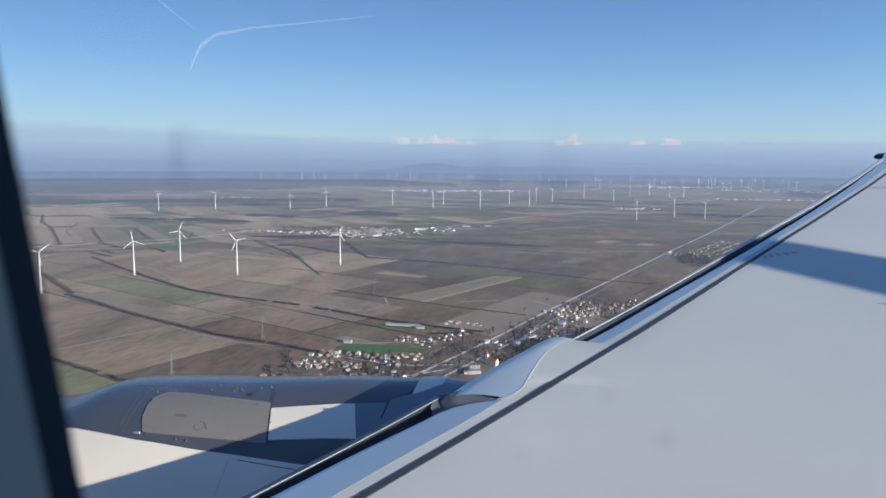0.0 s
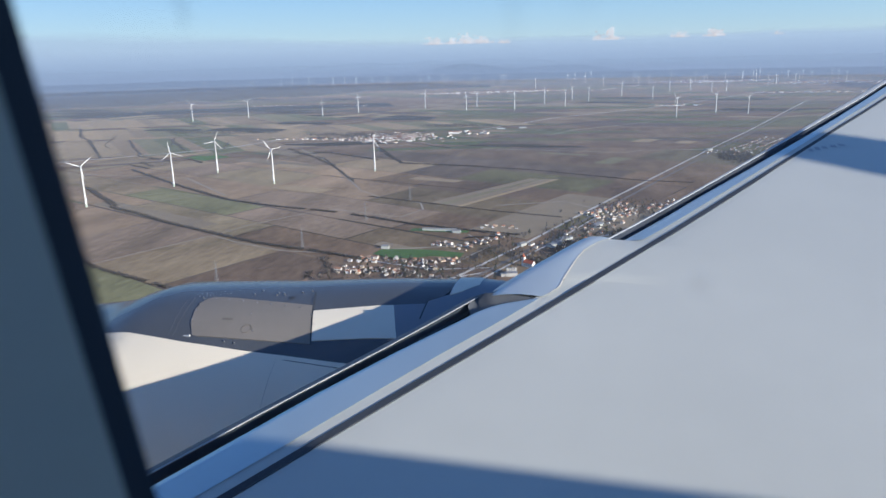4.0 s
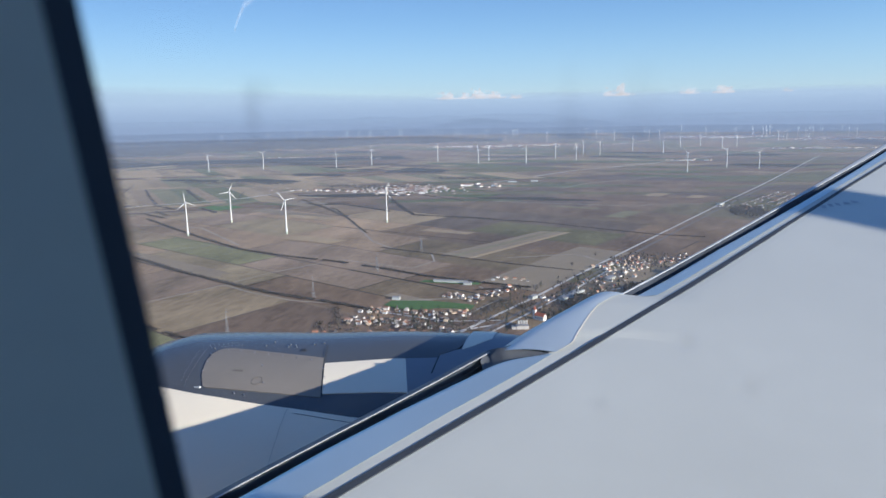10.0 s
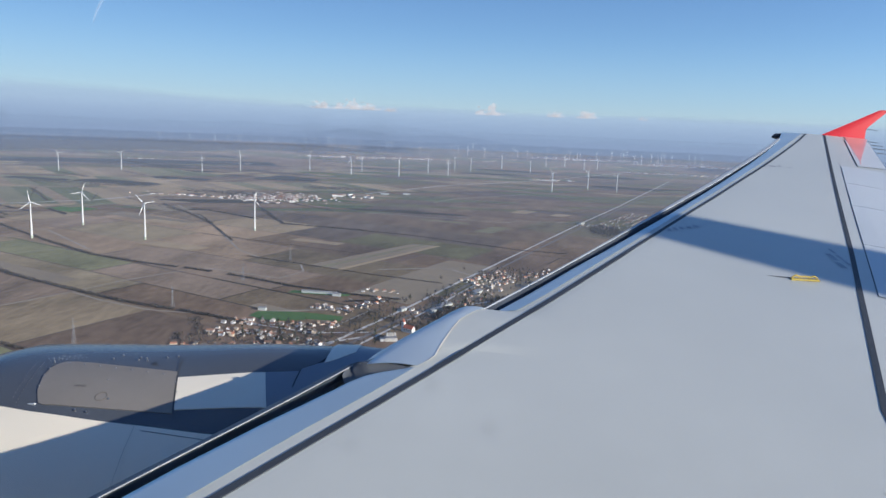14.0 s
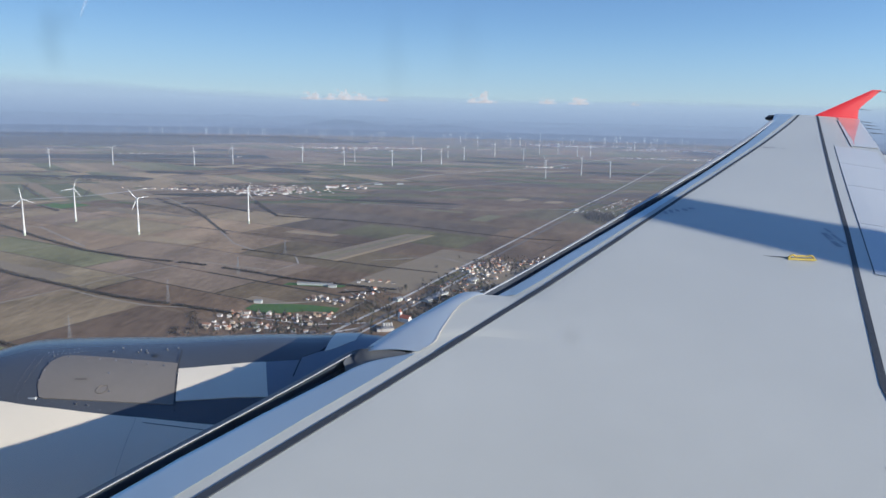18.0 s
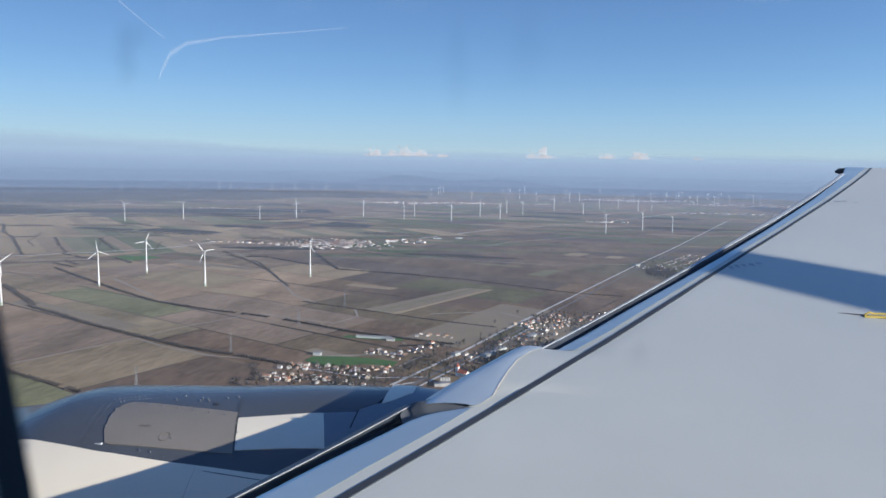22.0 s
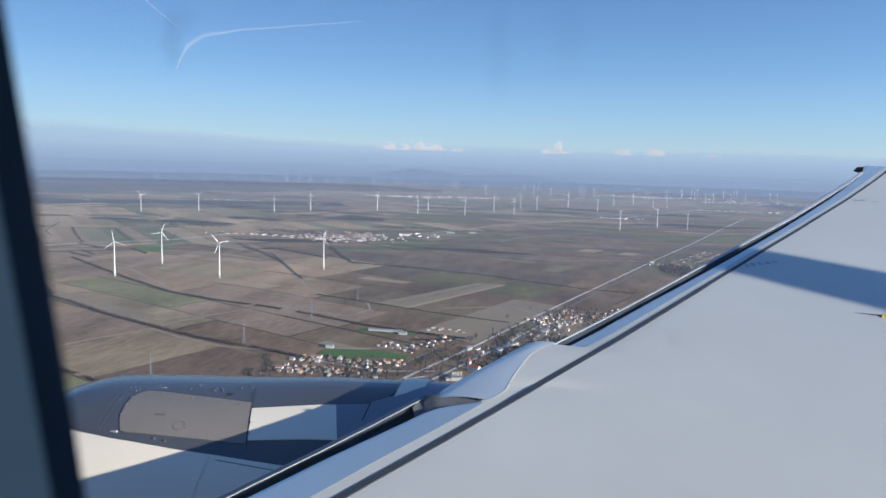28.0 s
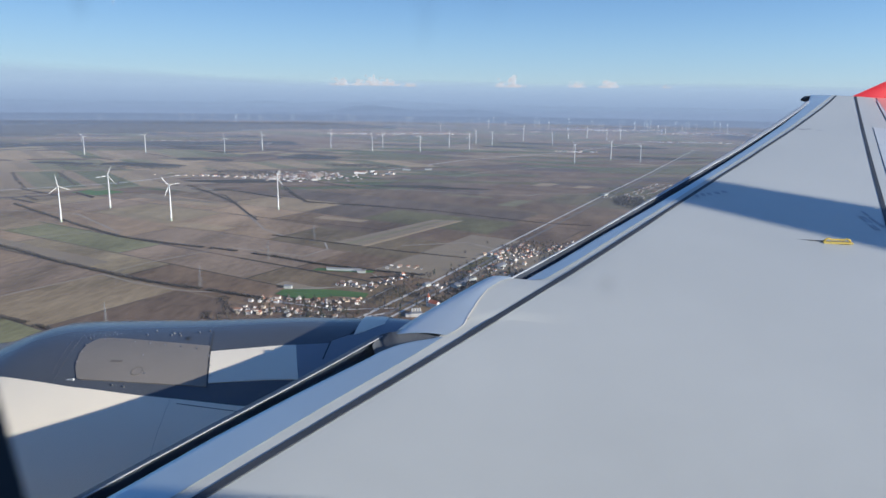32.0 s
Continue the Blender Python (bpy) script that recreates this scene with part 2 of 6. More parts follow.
SEALANT = mat("sealant", (0.035, 0.042, 0.055), 0.7, 0, 0.2, 2, 40)
# near-black colours put the shade of the slat gaps into the bays
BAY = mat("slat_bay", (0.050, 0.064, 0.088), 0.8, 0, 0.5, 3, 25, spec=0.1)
BAY_OUTER = mat("outer_slat_bay_shade", (0.046, 0.056, 0.078), 0.8, 0, 0.3, 3, 25, spec=0.1)
TRACK_STEEL = mat("track_primer", (0.050, 0.047, 0.044), 0.6, 0.2, 0.3, 8, 50)
# shade under the fairing lip, put into a dark base colour
HOLLOW = mat("hollow_shade", (0.095, 0.105, 0.12), 0.6, 0, 0.15, 4, 40)
COWL_DARK = mat("cowl_dark_paint", (0.112, 0.125, 0.148), 0.22, 0.25, 0.10, 1.5, 20)
COWL_GREY = mat("cowl_grey_panel", (0.235, 0.215, 0.195), 0.55, 0.0, 0.07, 2.0, 25)
# blue-grey tone, also used for the shaded end of the white stripe
REAR_COWL = mat("rear_cowl_tone", (0.22, 0.25, 0.30), 0.3, 0.1, 0.07, 1.2, 14)
COWL_WHITE = mat("cowl_white_paint", (0.85, 0.785, 0.66), 0.35, 0, 0.05, 1.2, 14)
PANEL_MARK = mat("panel_stencil", (0.16, 0.145, 0.13), 0.6, 0, 0.1, 4, 40)
LIP = mat("inlet_lip_metal", (0.72, 0.73, 0.75), 0.22, 1.0, 0.05, 2, 20)
RED = mat("red_paint", (0.72, 0.03, 0.035), 0.4, 0, 0.08, 1.5, 12)
YELLOW = mat("yellow_paint", (0.62, 0.47, 0.10), 0.5, 0, 0.15, 8, 60)
STEEL = mat("bare_steel", (0.45, 0.46, 0.48), 0.35, 0.9, 0.1, 10, 80)
MARK = mat("stencil_ink", (0.06, 0.065, 0.08), 0.7, 0, 0.3, 5, 60)
JOINT = mat("panel_joint", (0.13, 0.145, 0.165), 0.7, 0, 0.2, 2, 40)
STENCIL = mat("faint_stencil", (0.37, 0.39, 0.42), 0.7, 0, 0.3, 5, 60)
# tint of the red fence's reflection, painted on the wing tip
PINK = mat("fence_reflection", (0.78, 0.33, 0.30), 0.3, 0, 0.12, 1.5, 12)
SKIN = mat("fuselage_paint", (0.75, 0.75, 0.76), 0.35, 0, 0.05, 0.6, 8)
PLASTIC = mat("cabin_plastic", (0.30, 0.335, 0.375), 0.6, 0, 0.05, 4, 60, 0.05)
RUBBER = mat("window_seal_rubber", (0.006, 0.017, 0.042), 0.7, 0, 0.2, 6, 50)
GLASS = mat_glass("window_glass")
SMUDGES = {}
TURBINE = mat("turbine_white", (0.78, 0.78, 0.76), 0.5, 0, 0.05, 0.05, 0.6)
TURBINE_GREEN = mat("turbine_green_band", (0.46, 0.52, 0.41), 0.5, 0, 0.08, 0.1, 0.8)
LATTICE = mat("galvanised_lattice", (0.36, 0.36, 0.36), 0.55, 0.4, 0.1, 0.5, 4)
ROAD = mat("pale_road", (0.60, 0.57, 0.53), 0.9, 0, 0.18, 0.02, 0.3)
TRACK = mat("dirt_track", (0.37, 0.325, 0.265), 0.95, 0, 0.2, 0.03, 0.4)
RAIL = mat("rail_ballast", (0.19, 0.175, 0.165), 0.95, 0, 0.2, 0.03, 0.5)
TWIG = mat("bare_twigs", (0.130, 0.112, 0.098), 0.95, 0, 0.3, 0.05, 0.7)
CONIFER = mat("conifer_needles", (0.028, 0.042, 0.026), 0.9, 0, 0.3, 0.2, 1.5)
BARK = mat("bark", (0.10, 0.08, 0.06), 0.95, 0, 0.25, 0.5, 4)
WALLS = mat_random("house_render", [(0, (0.74, 0.71, 0.66)), (0.35, (0.66, 0.55, 0.42)), (0.55, (0.80, 0.79, 0.77)), (0.85, (0.52, 0.45, 0.37))], 0.85, 0.4, amount=0.08, coords="Object")
ROOFS = mat_random("roof_tiles", [(0, (0.36, 0.17, 0.11)), (0.22, (0.22, 0.14, 0.11)), (0.38, (0.40, 0.27, 0.20)), (0.54, (0.14, 0.13, 0.13)), (0.68, (0.34, 0.31, 0.29)), (0.84, (0.31, 0.18, 0.13))], 0.85, 0.8, amount=0.2, coords="Object")
WALLS_FAR = mat_random("far_house_render", [(0, (0.84, 0.82, 0.79)), (0.36, (0.64, 0.57, 0.50)), (0.50, (0.78, 0.72, 0.65)), (0.70, (0.50, 0.41, 0.34)), (0.86, (0.34, 0.28, 0.25))], 0.85, 0.4, amount=0.08, coords="Object", island=True)
ROOFS_FAR = mat_random("far_roof_tiles", [(0, (0.30, 0.15, 0.10)), (0.3, (0.20, 0.14, 0.12)), (0.55, (0.36, 0.20, 0.14)), (0.75, (0.24, 0.23, 0.22)), (0.9, (0.42, 0.40, 0.38))], 0.85, 0.4, amount=0.1, coords="Object", island=True)
PANE = mat("house_window", (0.04, 0.045, 0.055), 0.2, 0, 0.2, 1, 8)
CASTLE = mat("castle_render", (0.76, 0.62, 0.42), 0.85, 0, 0.07, 0.05, 0.8)
CASTLE_ROOF = mat("castle_tiles", (0.42, 0.13, 0.075), 0.85, 0, 0.2, 0.1, 1.2)
CONCRETE = mat("concrete", (0.42, 0.41, 0.39), 0.85, 0, 0.12, 0.08, 1.0)
SHEET_ROOF = mat("sheet_roof", (0.30, 0.30, 0.31), 0.5, 0.2, 0.1, 0.08, 1)
GREENHOUSE = mat("polytunnel_film", (0.48, 0.51, 0.49), 0.4, 0, 0.06, 0.1, 1)
WINTER_GREEN = mat("winter_wheat", (0.085, 0.175, 0.045), 0.95, 0, 0.18, 0.004, 0.05, coords="UV")
FIELD = mat_random("field_soil", [(0, (0.221, 0.158, 0.111)), (0.22, (0.245, 0.177, 0.121)), (0.42, (0.190, 0.160, 0.103)), (0.56, (0.176, 0.136, 0.107)),
                                  (0.72, (0.279, 0.209, 0.140)), (0.86, (0.156, 0.150, 0.090)), (0.97, (0.114, 0.144, 0.065))], 0.95, 0.02, (1.0, 0.25, 1), 0.5, fine=0.65)
FIELD_NEAR = mat_random("ploughed_soil", [(0, (0.242, 0.167, 0.110)), (0.22, (0.263, 0.184, 0.119)), (0.42, (0.220, 0.168, 0.104)), (0.60, (0.207, 0.147, 0.105)), (0.76, (0.230, 0.171, 0.107)), (0.92, (0.175, 0.160, 0.087))], 0.95, 0.010, (1.0, 0.3, 1), 0.62, fine=0.65)
# brighter copy of the ploughed soil; the extra light is put into its colour
FIELD_BRIGHT = mat_random("bright_soil", [(0, (0.382, 0.275, 0.180)), (0.22, (0.410, 0.294, 0.188)), (0.42, (0.352, 0.279, 0.174)), (0.60, (0.332, 0.246, 0.174)), (0.76, (0.372, 0.285, 0.180)), (0.90, (0.277, 0.265, 0.143))], 0.95, 0.010, (1.0, 0.3, 1), 0.5, fine=0.65)
# darker soil tone for the fields aft of the wing
FIELD_DARK = mat_random("dark_soil", [(0, (0.115, 0.098, 0.085)), (0.3, (0.14, 0.115, 0.098)), (0.55, (0.105, 0.105, 0.075)), (0.78, (0.125, 0.10, 0.09)), (0.93, (0.2, 0.16, 0.12))], 0.95, 0.012, (1.0, 0.3, 1), 0.5, fine=0.65)
STRIPS = mat_random("strip_crops", [(0, (0.45, 0.345, 0.22)), (0.3, (0.34, 0.262, 0.18)), (0.48, (0.27, 0.25, 0.155)), (0.62, (0.41, 0.32, 0.21)), (0.88, (0.19, 0.20, 0.115))], 0.95, 0.02, (1, 0.3, 1), 0.2, fine=0.65)
STUBBLE = mat("straw_stubble", (0.30, 0.24, 0.165), 0.95, 0, 0.15, 0.006, 0.06, coords="UV")
WOODED = mat("wooded_slope", (0.044, 0.043, 0.040), 0.95, 0, 0.4, 0.003, 0.02, coords="UV")


def mat_billow(name, color, amount):
    """Thin vapour: every skin of a billow holds back part of the light."""
    m = bpy.data.materials.new(name)
    m.use_nodes = True
    n, l = m.node_tree.nodes, m.node_tree.links
    n.remove(n["Principled BSDF"])
    clear, dif, tra, both, mixed, tc, nz, mr = (n.new("ShaderNode" + k) for k in ("BsdfTransparent", "BsdfDiffuse", "BsdfTranslucent", "MixShader", "MixShader", "TexCoord", "TexNoise", "MapRange"))
    dif.inputs[0].default_value = tra.inputs[0].default_value = (*color, 1)
    both.inputs[0].default_value = 0.6
    nz.inputs["Scale"].default_value, nz.inputs["Detail"].default_value = 0.06, 7
    l.new(tc.outputs["Object"], nz.inputs["Vector"])
    l.new(nz.outputs["Fac"], mr.inputs["Value"])
    air, lit = n.new("ShaderNodeEmission"), n.new("ShaderNodeMixShader")      # emission paints in part of the cloud's scattered daylight
    air.inputs[0].default_value, lit.inputs[0].default_value = (0.64, 0.60, 0.59, 1), 0.62
    l.new(both.outputs[0], lit.inputs[1])
    l.new(air.outputs[0], lit.inputs[2])
    mr.inputs["From Min"].default_value, mr.inputs["From Max"].default_value = 0.3, 0.68
    mr.inputs["To Min"].default_value, mr.inputs["To Max"].default_value = 0.1 * amount, 1.6 * amount
    l.new(dif.outputs[0], both.inputs[1])
    l.new(tra.outputs[0], both.inputs[2])
    l.new(mr.outputs[0], mixed.inputs[0])
    l.new(clear.outputs[0], mixed.inputs[1])
    l.new(lit.outputs[0], mixed.inputs[2])
    l.new(mixed.outputs[0], n["Material Output"].inputs["Surface"])
    return m


CLOUD = mat_billow("cumulus", (0.97, 0.94, 0.92), 0.3)


def mat_plain(name):
    """Far farmland: a patchwork of strips in soil, stubble and winter green."""
    m = bpy.data.materials.new(name)
    m.use_nodes = True
    n, l = m.node_tree.nodes, m.node_tree.links
    b = n["Principled BSDF"]
    b.inputs["Roughness"].default_value, b.inputs["Specular IOR Level"].default_value = 0.95, 0.15
    tc, mp, vo, ramp, nz = (n.new("ShaderNode" + k) for k in ("TexCoord", "Mapping", "TexVoronoi", "ValToRGB", "TexNoise"))
    l.new(tc.outputs["UV"], mp.inputs[0])
    mp.inputs["Rotation"].default_value = (0, 0, radians(25))
    mp.inputs["Scale"].default_value = (1 / 620, 1 / 210, 1)
    vo.inputs["Scale"].default_value, vo.inputs["Randomness"].default_value = 1.0, 0.75
    vo.distance = "CHEBYCHEV"
    l.new(mp.outputs[0], vo.inputs["Vector"])
    sp = n.new("ShaderNodeSeparateColor")
    l.new(vo.outputs["Color"], sp.inputs[0])
    stops = [(0, (0.225, 0.16, 0.115)), (0.25, (0.265, 0.195, 0.135)), (0.42, (0.18, 0.168, 0.098)), (0.6, (0.16, 0.13, 0.11)), (0.76, (0.32, 0.25, 0.175)), (0.86, (0.155, 0.168, 0.095)), (0.94, (0.07, 0.062, 0.05))]
    ramp.color_ramp.interpolation = "CONSTANT"
    while len(ramp.color_ramp.elements) < len(stops):
        ramp.color_ramp.elements.new(0.5)
    for e, (p, c) in zip(ramp.color_ramp.elements, stops):
        e.position, e.color = p, (*c, 1)
    l.new(sp.outputs[0], ramp.inputs[0])
    nz.inputs["Scale"].default_value, nz.inputs["Detail"].default_value = 0.006, 6
    l.new(tc.outputs["UV"], nz.inputs["Vector"])
    mr, mx = n.new("ShaderNodeMapRange"), n.new("ShaderNodeVectorMath")
    mr.inputs["From Min"].default_value, mr.inputs["From Max"].default_value = 0.3, 0.7
    mr.inputs["To Min"].default_value, mr.inputs["To Max"].default_value = 0.75, 1.25
    l.new(nz.outputs["Fac"], mr.inputs["Value"])
    mx.operation = "SCALE"
    l.new(ramp.outputs[0], mx.inputs[0])
    l.new(mr.outputs[0], mx.inputs["Scale"])
    l.new(mx.outputs[0], b.inputs["Base Color"])
    return m


PLAIN = mat_plain("farmland")


def mat_worn(name, color):
    """Chalky wear that breaks up towards its edges (v of its UV)."""
    m = mat(name, color, 0.65, 0, 0.08, 6, 40)
    n, l = m.node_tree.nodes, m.node_tree.links
    tc, sep, nz, mr, mu = (n.new("ShaderNode" + k) for k in ("TexCoord", "SeparateXYZ", "TexNoise", "MapRange", "Math"))
    l.new(tc.outputs["UV"], sep.inputs[0])
    nz.inputs["Scale"].default_value, nz.inputs["Detail"].default_value = 9, 8
    l.new(tc.outputs["Object"], nz.inputs["Vector"])
    mu.operation = "MULTIPLY_ADD"
    mu.inputs[1].default_value = 0.9
    l.new(nz.outputs["Fac"], mu.inputs[0])
    l.new(sep.outputs["Y"], mu.inputs[2])
    mr.inputs["From Min"].default_value, mr.inputs["From Max"].default_value = 0.75, 1.15
    l.new(mu.outputs[0], mr.inputs["Value"])
    l.new(mr.outputs[0], n["Principled BSDF"].inputs["Alpha"])
    return m


WORN = mat_worn("worn_primer", (0.76, 0.75, 0.74))


# ---- building helpers ----
def part(name, bm, material, parent=None, label=""):
    me = bpy.data.meshes.new(name)
    bm.normal_update()
    bm.to_mesh(me)
    bm.free()
    me.materials.append(material)
    ob = new(name, me)
    if parent is not None:
        ob.parent = parent
    if label:
        ob["label"] = label
    return ob


def smooth(ob, limit=40):
    me = ob.data
    me.polygons.foreach_set("use_smooth", [True] * len(me.polygons))
    me.set_sharp_from_angle(angle=radians(limit))
    return ob


def grid(rows, close_u=False, close_v=False):
    """A sheet through rows of points."""
    bm = bmesh.new()
    vs = [[bm.verts.new(p) for p in r] for r in rows]
    nu, nv = len(vs), len(vs[0])
    for i in range(nu if close_u else nu - 1):
        for j in range(nv if close_v else nv - 1):
            q = [vs[i][j], vs[(i + 1) % nu][j], vs[(i + 1) % nu][(j + 1) % nv], vs[i][(j + 1) % nv]]
            if len({v for v in q}) == 4:
                bm.faces.new(q)
    return bm


def add_box(bm, x0, x1, y0, y1, z0, z1, m=None):
    vs = [bm.verts.new(p) for p in ((x0, y0, z0), (x1, y0, z0), (x1, y1, z0), (x0, y1, z0), (x0, y0, z1), (x1, y0, z1), (x1, y1, z1), (x0, y1, z1))]
    for f in ((3, 2, 1, 0), (4, 5, 6, 7), (0, 1, 5, 4), (1, 2, 6, 5), (2, 3, 7, 6), (3, 0, 4, 7)):
        bm.faces.new([vs[i] for i in f])
    if m is not None:
        bmesh.ops.transform(bm, matrix=m, verts=vs)
    return bm


def add_rod(bm, a, b, r0, r1=None, n=6, cap=True):
    a, b = Vector(a), Vector(b)
    w = (b - a).normalized()
    u = w.orthogonal().normalized()
    v = w.cross(u)
    r1 = r0 if r1 is None else r1
    rings = [[bm.verts.new(p + r * (math.cos(k * math.tau / n) * u + math.sin(k * math.tau / n) * v)) for k in range(n)] for p, r in ((a, r0), (b, r1))]
    for k in range(n):
        bm.faces.new((rings[0][k], rings[0][(k + 1) % n], rings[1][(k + 1) % n], rings[1][k]))
    if cap:
        bm.faces.new(rings[1])
        bm.faces.new(rings[0][::-1])
    return bm


def plan_uv(me, plan):
    uv = me.uv_layers.new(name="plan")
    idx = np.empty(len(me.loops), np.int32)
    me.loops.foreach_get("vertex_index", idx)
    uv.data.foreach_set("uv", np.asarray(plan, np.float32)[idx].ravel())


def lerp_table(table, t):
    ks, vs = [k for k, _ in table], [v for _, v in table]
    return float(np.interp(t, ks, vs))


# ---- the airliner ----
plane = new("airliner")
plane.location = (0, 0, ALT)
tagged(plane, "grey and white jet airliner in flight with red tip fence", "airplane")


def wing_z(x, y):
    """Height of the upper wing skin against the eye."""
    return -1.817 + 0.1419 * (y - 1.9) - 0.039 * (x - 4) + 0.11 * max(0, (y - 10.5) / 6.35) ** 1.6 - 0.03 * max(0, (x - 6.3 - 0.33 * max(0, y - 6.4)))


def lead(y):
    return 2.55 + 0.5167 * (y - 5.01)


GAP1 = [(1.5, -0.04), (4.0, -0.004), (4.4, 0.004), (4.65, 0.022), (4.9, 0.06), (5.03, 0.075), (5.21, 0.098), (5.29, 0.126), (5.34, 0.167), (5.39, 0.23), (5.43, 0.284), (6.38, 0.215), (6.67, 0.233), (7.5, 0.252), (7.97, 0.274), (8.55, 0.292), (9.2, 0.313), (10.06, 0.33), (11.5, 0.342), (13.2, 0.352), (14.9, 0.33), (15.8, 0.28), (16.85, 0.15)]
BLUE = [(1.5, 0.13), (4.02, 0.237), (4.5, 0.247), (4.83, 0.262), (4.98, 0.277), (5.2, 0.287), (5.43, 0.292), (6.38, 0.345), (6.66, 0.365), (8.35, 0.398), (10.5, 0.437), (13.2, 0.505), (16.85, 0.52)]
SEAM = [(1.5, 0.20), (4.4, 0.323), (4.85, 0.351), (5.22, 0.370), (6.07, 0.401), (6.66, 0.427), (8.35, 0.457), (9.57, 0.475), (10.5, 0.499), (11.7, 0.524), (13.2, 0.572), (15.0, 0.60), (16.0, 0.605), (16.85, 0.585)]
SLAT_FRONT = [(6.34, 0.122), (6.84, 0.142), (7.67, 0.165), (8.83, 0.182), (10.57, 0.193), (11.7, 0.207), (13.07, 0.228), (15.0, 0.245), (16.0, 0.225)]
SLAT_BACK = [(6.34, 0.137), (6.8, 0.162), (7.6, 0.187), (8.8, 0.212), (9.46, 0.231), (10.35, 0.246), (11.35, 0.281), (13.4, 0.308), (14.9, 0.312), (16.0, 0.28)]
TRAIL = [(1.5, 6.90), (6.45, 6.90), (7.02, 6.98), (12.05, 8.78), (13.6, 9.31), (16.85, 10.40)]
TIP = 16.85
DIP = [(1.5, 0.3), (4.0, 0.25), (5.0, 0.15), (5.3, 0.06), (5.43, 0.02), (5.44, 0.33), (6.5, 0.22), (10, 0.13), (16.85, 0.10)]     # how far the fixed nose bends down


def wing_ys(a, b, step=0.45):
    n = max(2, int((b - a) / step) + 1)
    return [a + (b - a) * i / (n - 1) for i in range(n)]


def section(y):
    """The fixed wing at span y: nose, upper skin, trailing edge, lower skin."""
    x0, g, bl, te = lead(y), lerp_table(GAP1, y), lerp_table(BLUE, y), lerp_table(TRAIL, y)
    thick = float(np.interp(y, (1.5, 6.4, TIP), (0.78, 0.46, 0.17)))
    pts = []
    flat = 5.40 < y < 6.37          # under the pylon fairing the nose is closed
    if flat:
        g, bl = (0.22, 0.26) if y < 5.72 else (0.03, 0.06)
    for k, dz in ((0.0, -0.32), (0.15, -0.26), (0.35, -0.16), (0.6, -0.08), (1.0, -0.02)) if flat and y < 5.72 else ((0.0, -0.03), (0.15, -0.012), (0.35, -0.006), (0.6, -0.004), (1.0, -0.003)) if flat else ((0.0, -0.10), (0.15, -0.085), (0.35, -0.065), (0.6, -0.041), (1.0, -0.004)):
        x = x0 + g + (bl - g) * k
        pts.append((x, y, wing_z(x, y) + dz * lerp_table(DIP, y) - 0.002))
    xs = x0 + bl
    for k in (0.08, 0.2, 0.35, 0.5, 0.65, 0.8, 0.9, 1.0):
        x = xs + (te - xs) * k
        pts.append((x, y, wing_z(x, y)))
    pts.append((te, y, wing_z(te, y) - 0.035))
    for k in (0.85, 0.6, 0.35, 0.12):
        x = xs + (te - xs) * k
        pts.append((x, y, wing_z(x, y) - thick * (1 - k) ** 0.55 * 0.95 - 0.04))
    pts.append((x0 + g + 0.02, y, wing_z(x0, y) - 0.30 * thick - 0.08))
    return pts


span_ys = sorted(wing_ys(1.6, TIP, 0.3) + [5.395, 5.405, 5.715, 5.725, 6.365, 6.375])
bm = grid([section(y) for y in span_ys], close_v=True)
for row in (section(TIP),):
    bm.faces.new([bm.verts.new(p) for p in row])
wing = smooth(part("wing", bm, PAINT, plane, "light grey painted wing, clean and slightly glossy"), 30)


def wing_strip(name, material, left, right, y0, y1, dz=0.004, step=0.4, parent=wing, label=""):
    """A strip on the upper skin between two lines of x over y, with a thin edge down to the skin."""
    rows = []
    for y in wing_ys(y0, y1, step):
        a, b = left(y), right(y)
        rows.append([(a, y, wing_z(a, y) - 0.002), (a, y, wing_z(a, y) + dz), ((a + b) / 2, y, wing_z((a + b) / 2, y) + dz), (b, y, wing_z(b, y) + dz), (b, y, wing_z(b, y) - 0.002)])
    return part(name, grid(rows), material, parent, label)


# the polished fixed nose behind the slats, and the seams of sealant
def nose_rows(y0, y1):
    rows = []
    for y in wing_ys(y0, min(y1, 5.1), 0.35) + wing_ys(5.2, y1, 0.02) if y0 < 5 else wing_ys(y0, y1, 0.35):
        x0, g, bl = lead(y), lerp_table(GAP1, y), lerp_table(BLUE, y)
        t = lerp_table(DIP, y)
        r = []
        for k, dz in ((-0.04, -0.14), (0.0, -0.092), (0.15, -0.077), (0.35, -0.057), (0.6, -0.033), (0.9, -0.006), (1.0, 0.0005)):
            x = x0 + g + (bl - g) * k
            r.append((x, y, wing_z(x, y) + dz * t + 0.002))
        rows.append(r)
    return rows


for y0, y1 in ((1.7, 5.43), (6.39, TIP - 0.02)):
    smooth(part("fixed_leading_edge", grid(nose_rows(y0, y1)), POLISHED, wing, "polished metal leading edge, tinted blue like the sky it mirrors"), 60)
wing_strip("front_seam", SEALANT, lambda y: lead(y) + lerp_table(SEAM, y), lambda y: lead(y) + lerp_table(SEAM, y) + (0.044 if y < 8 else 0.036), 1.7, TIP - 0.03, label="dark sealant line")
REAR = [(1.7, 4.62), (4.19, 5.24), (4.82, 5.41), (5.53, 5.575), (8.59, 6.69), (16.85, 9.62)]
wing_strip("rear_seam", SEALANT, lambda y: lerp_table(REAR, y) - 0.022, lambda y: lerp_table(REAR, y) + 0.022, 1.7, TIP - 0.03, step=0.2, label="dark sealant line with a kink")

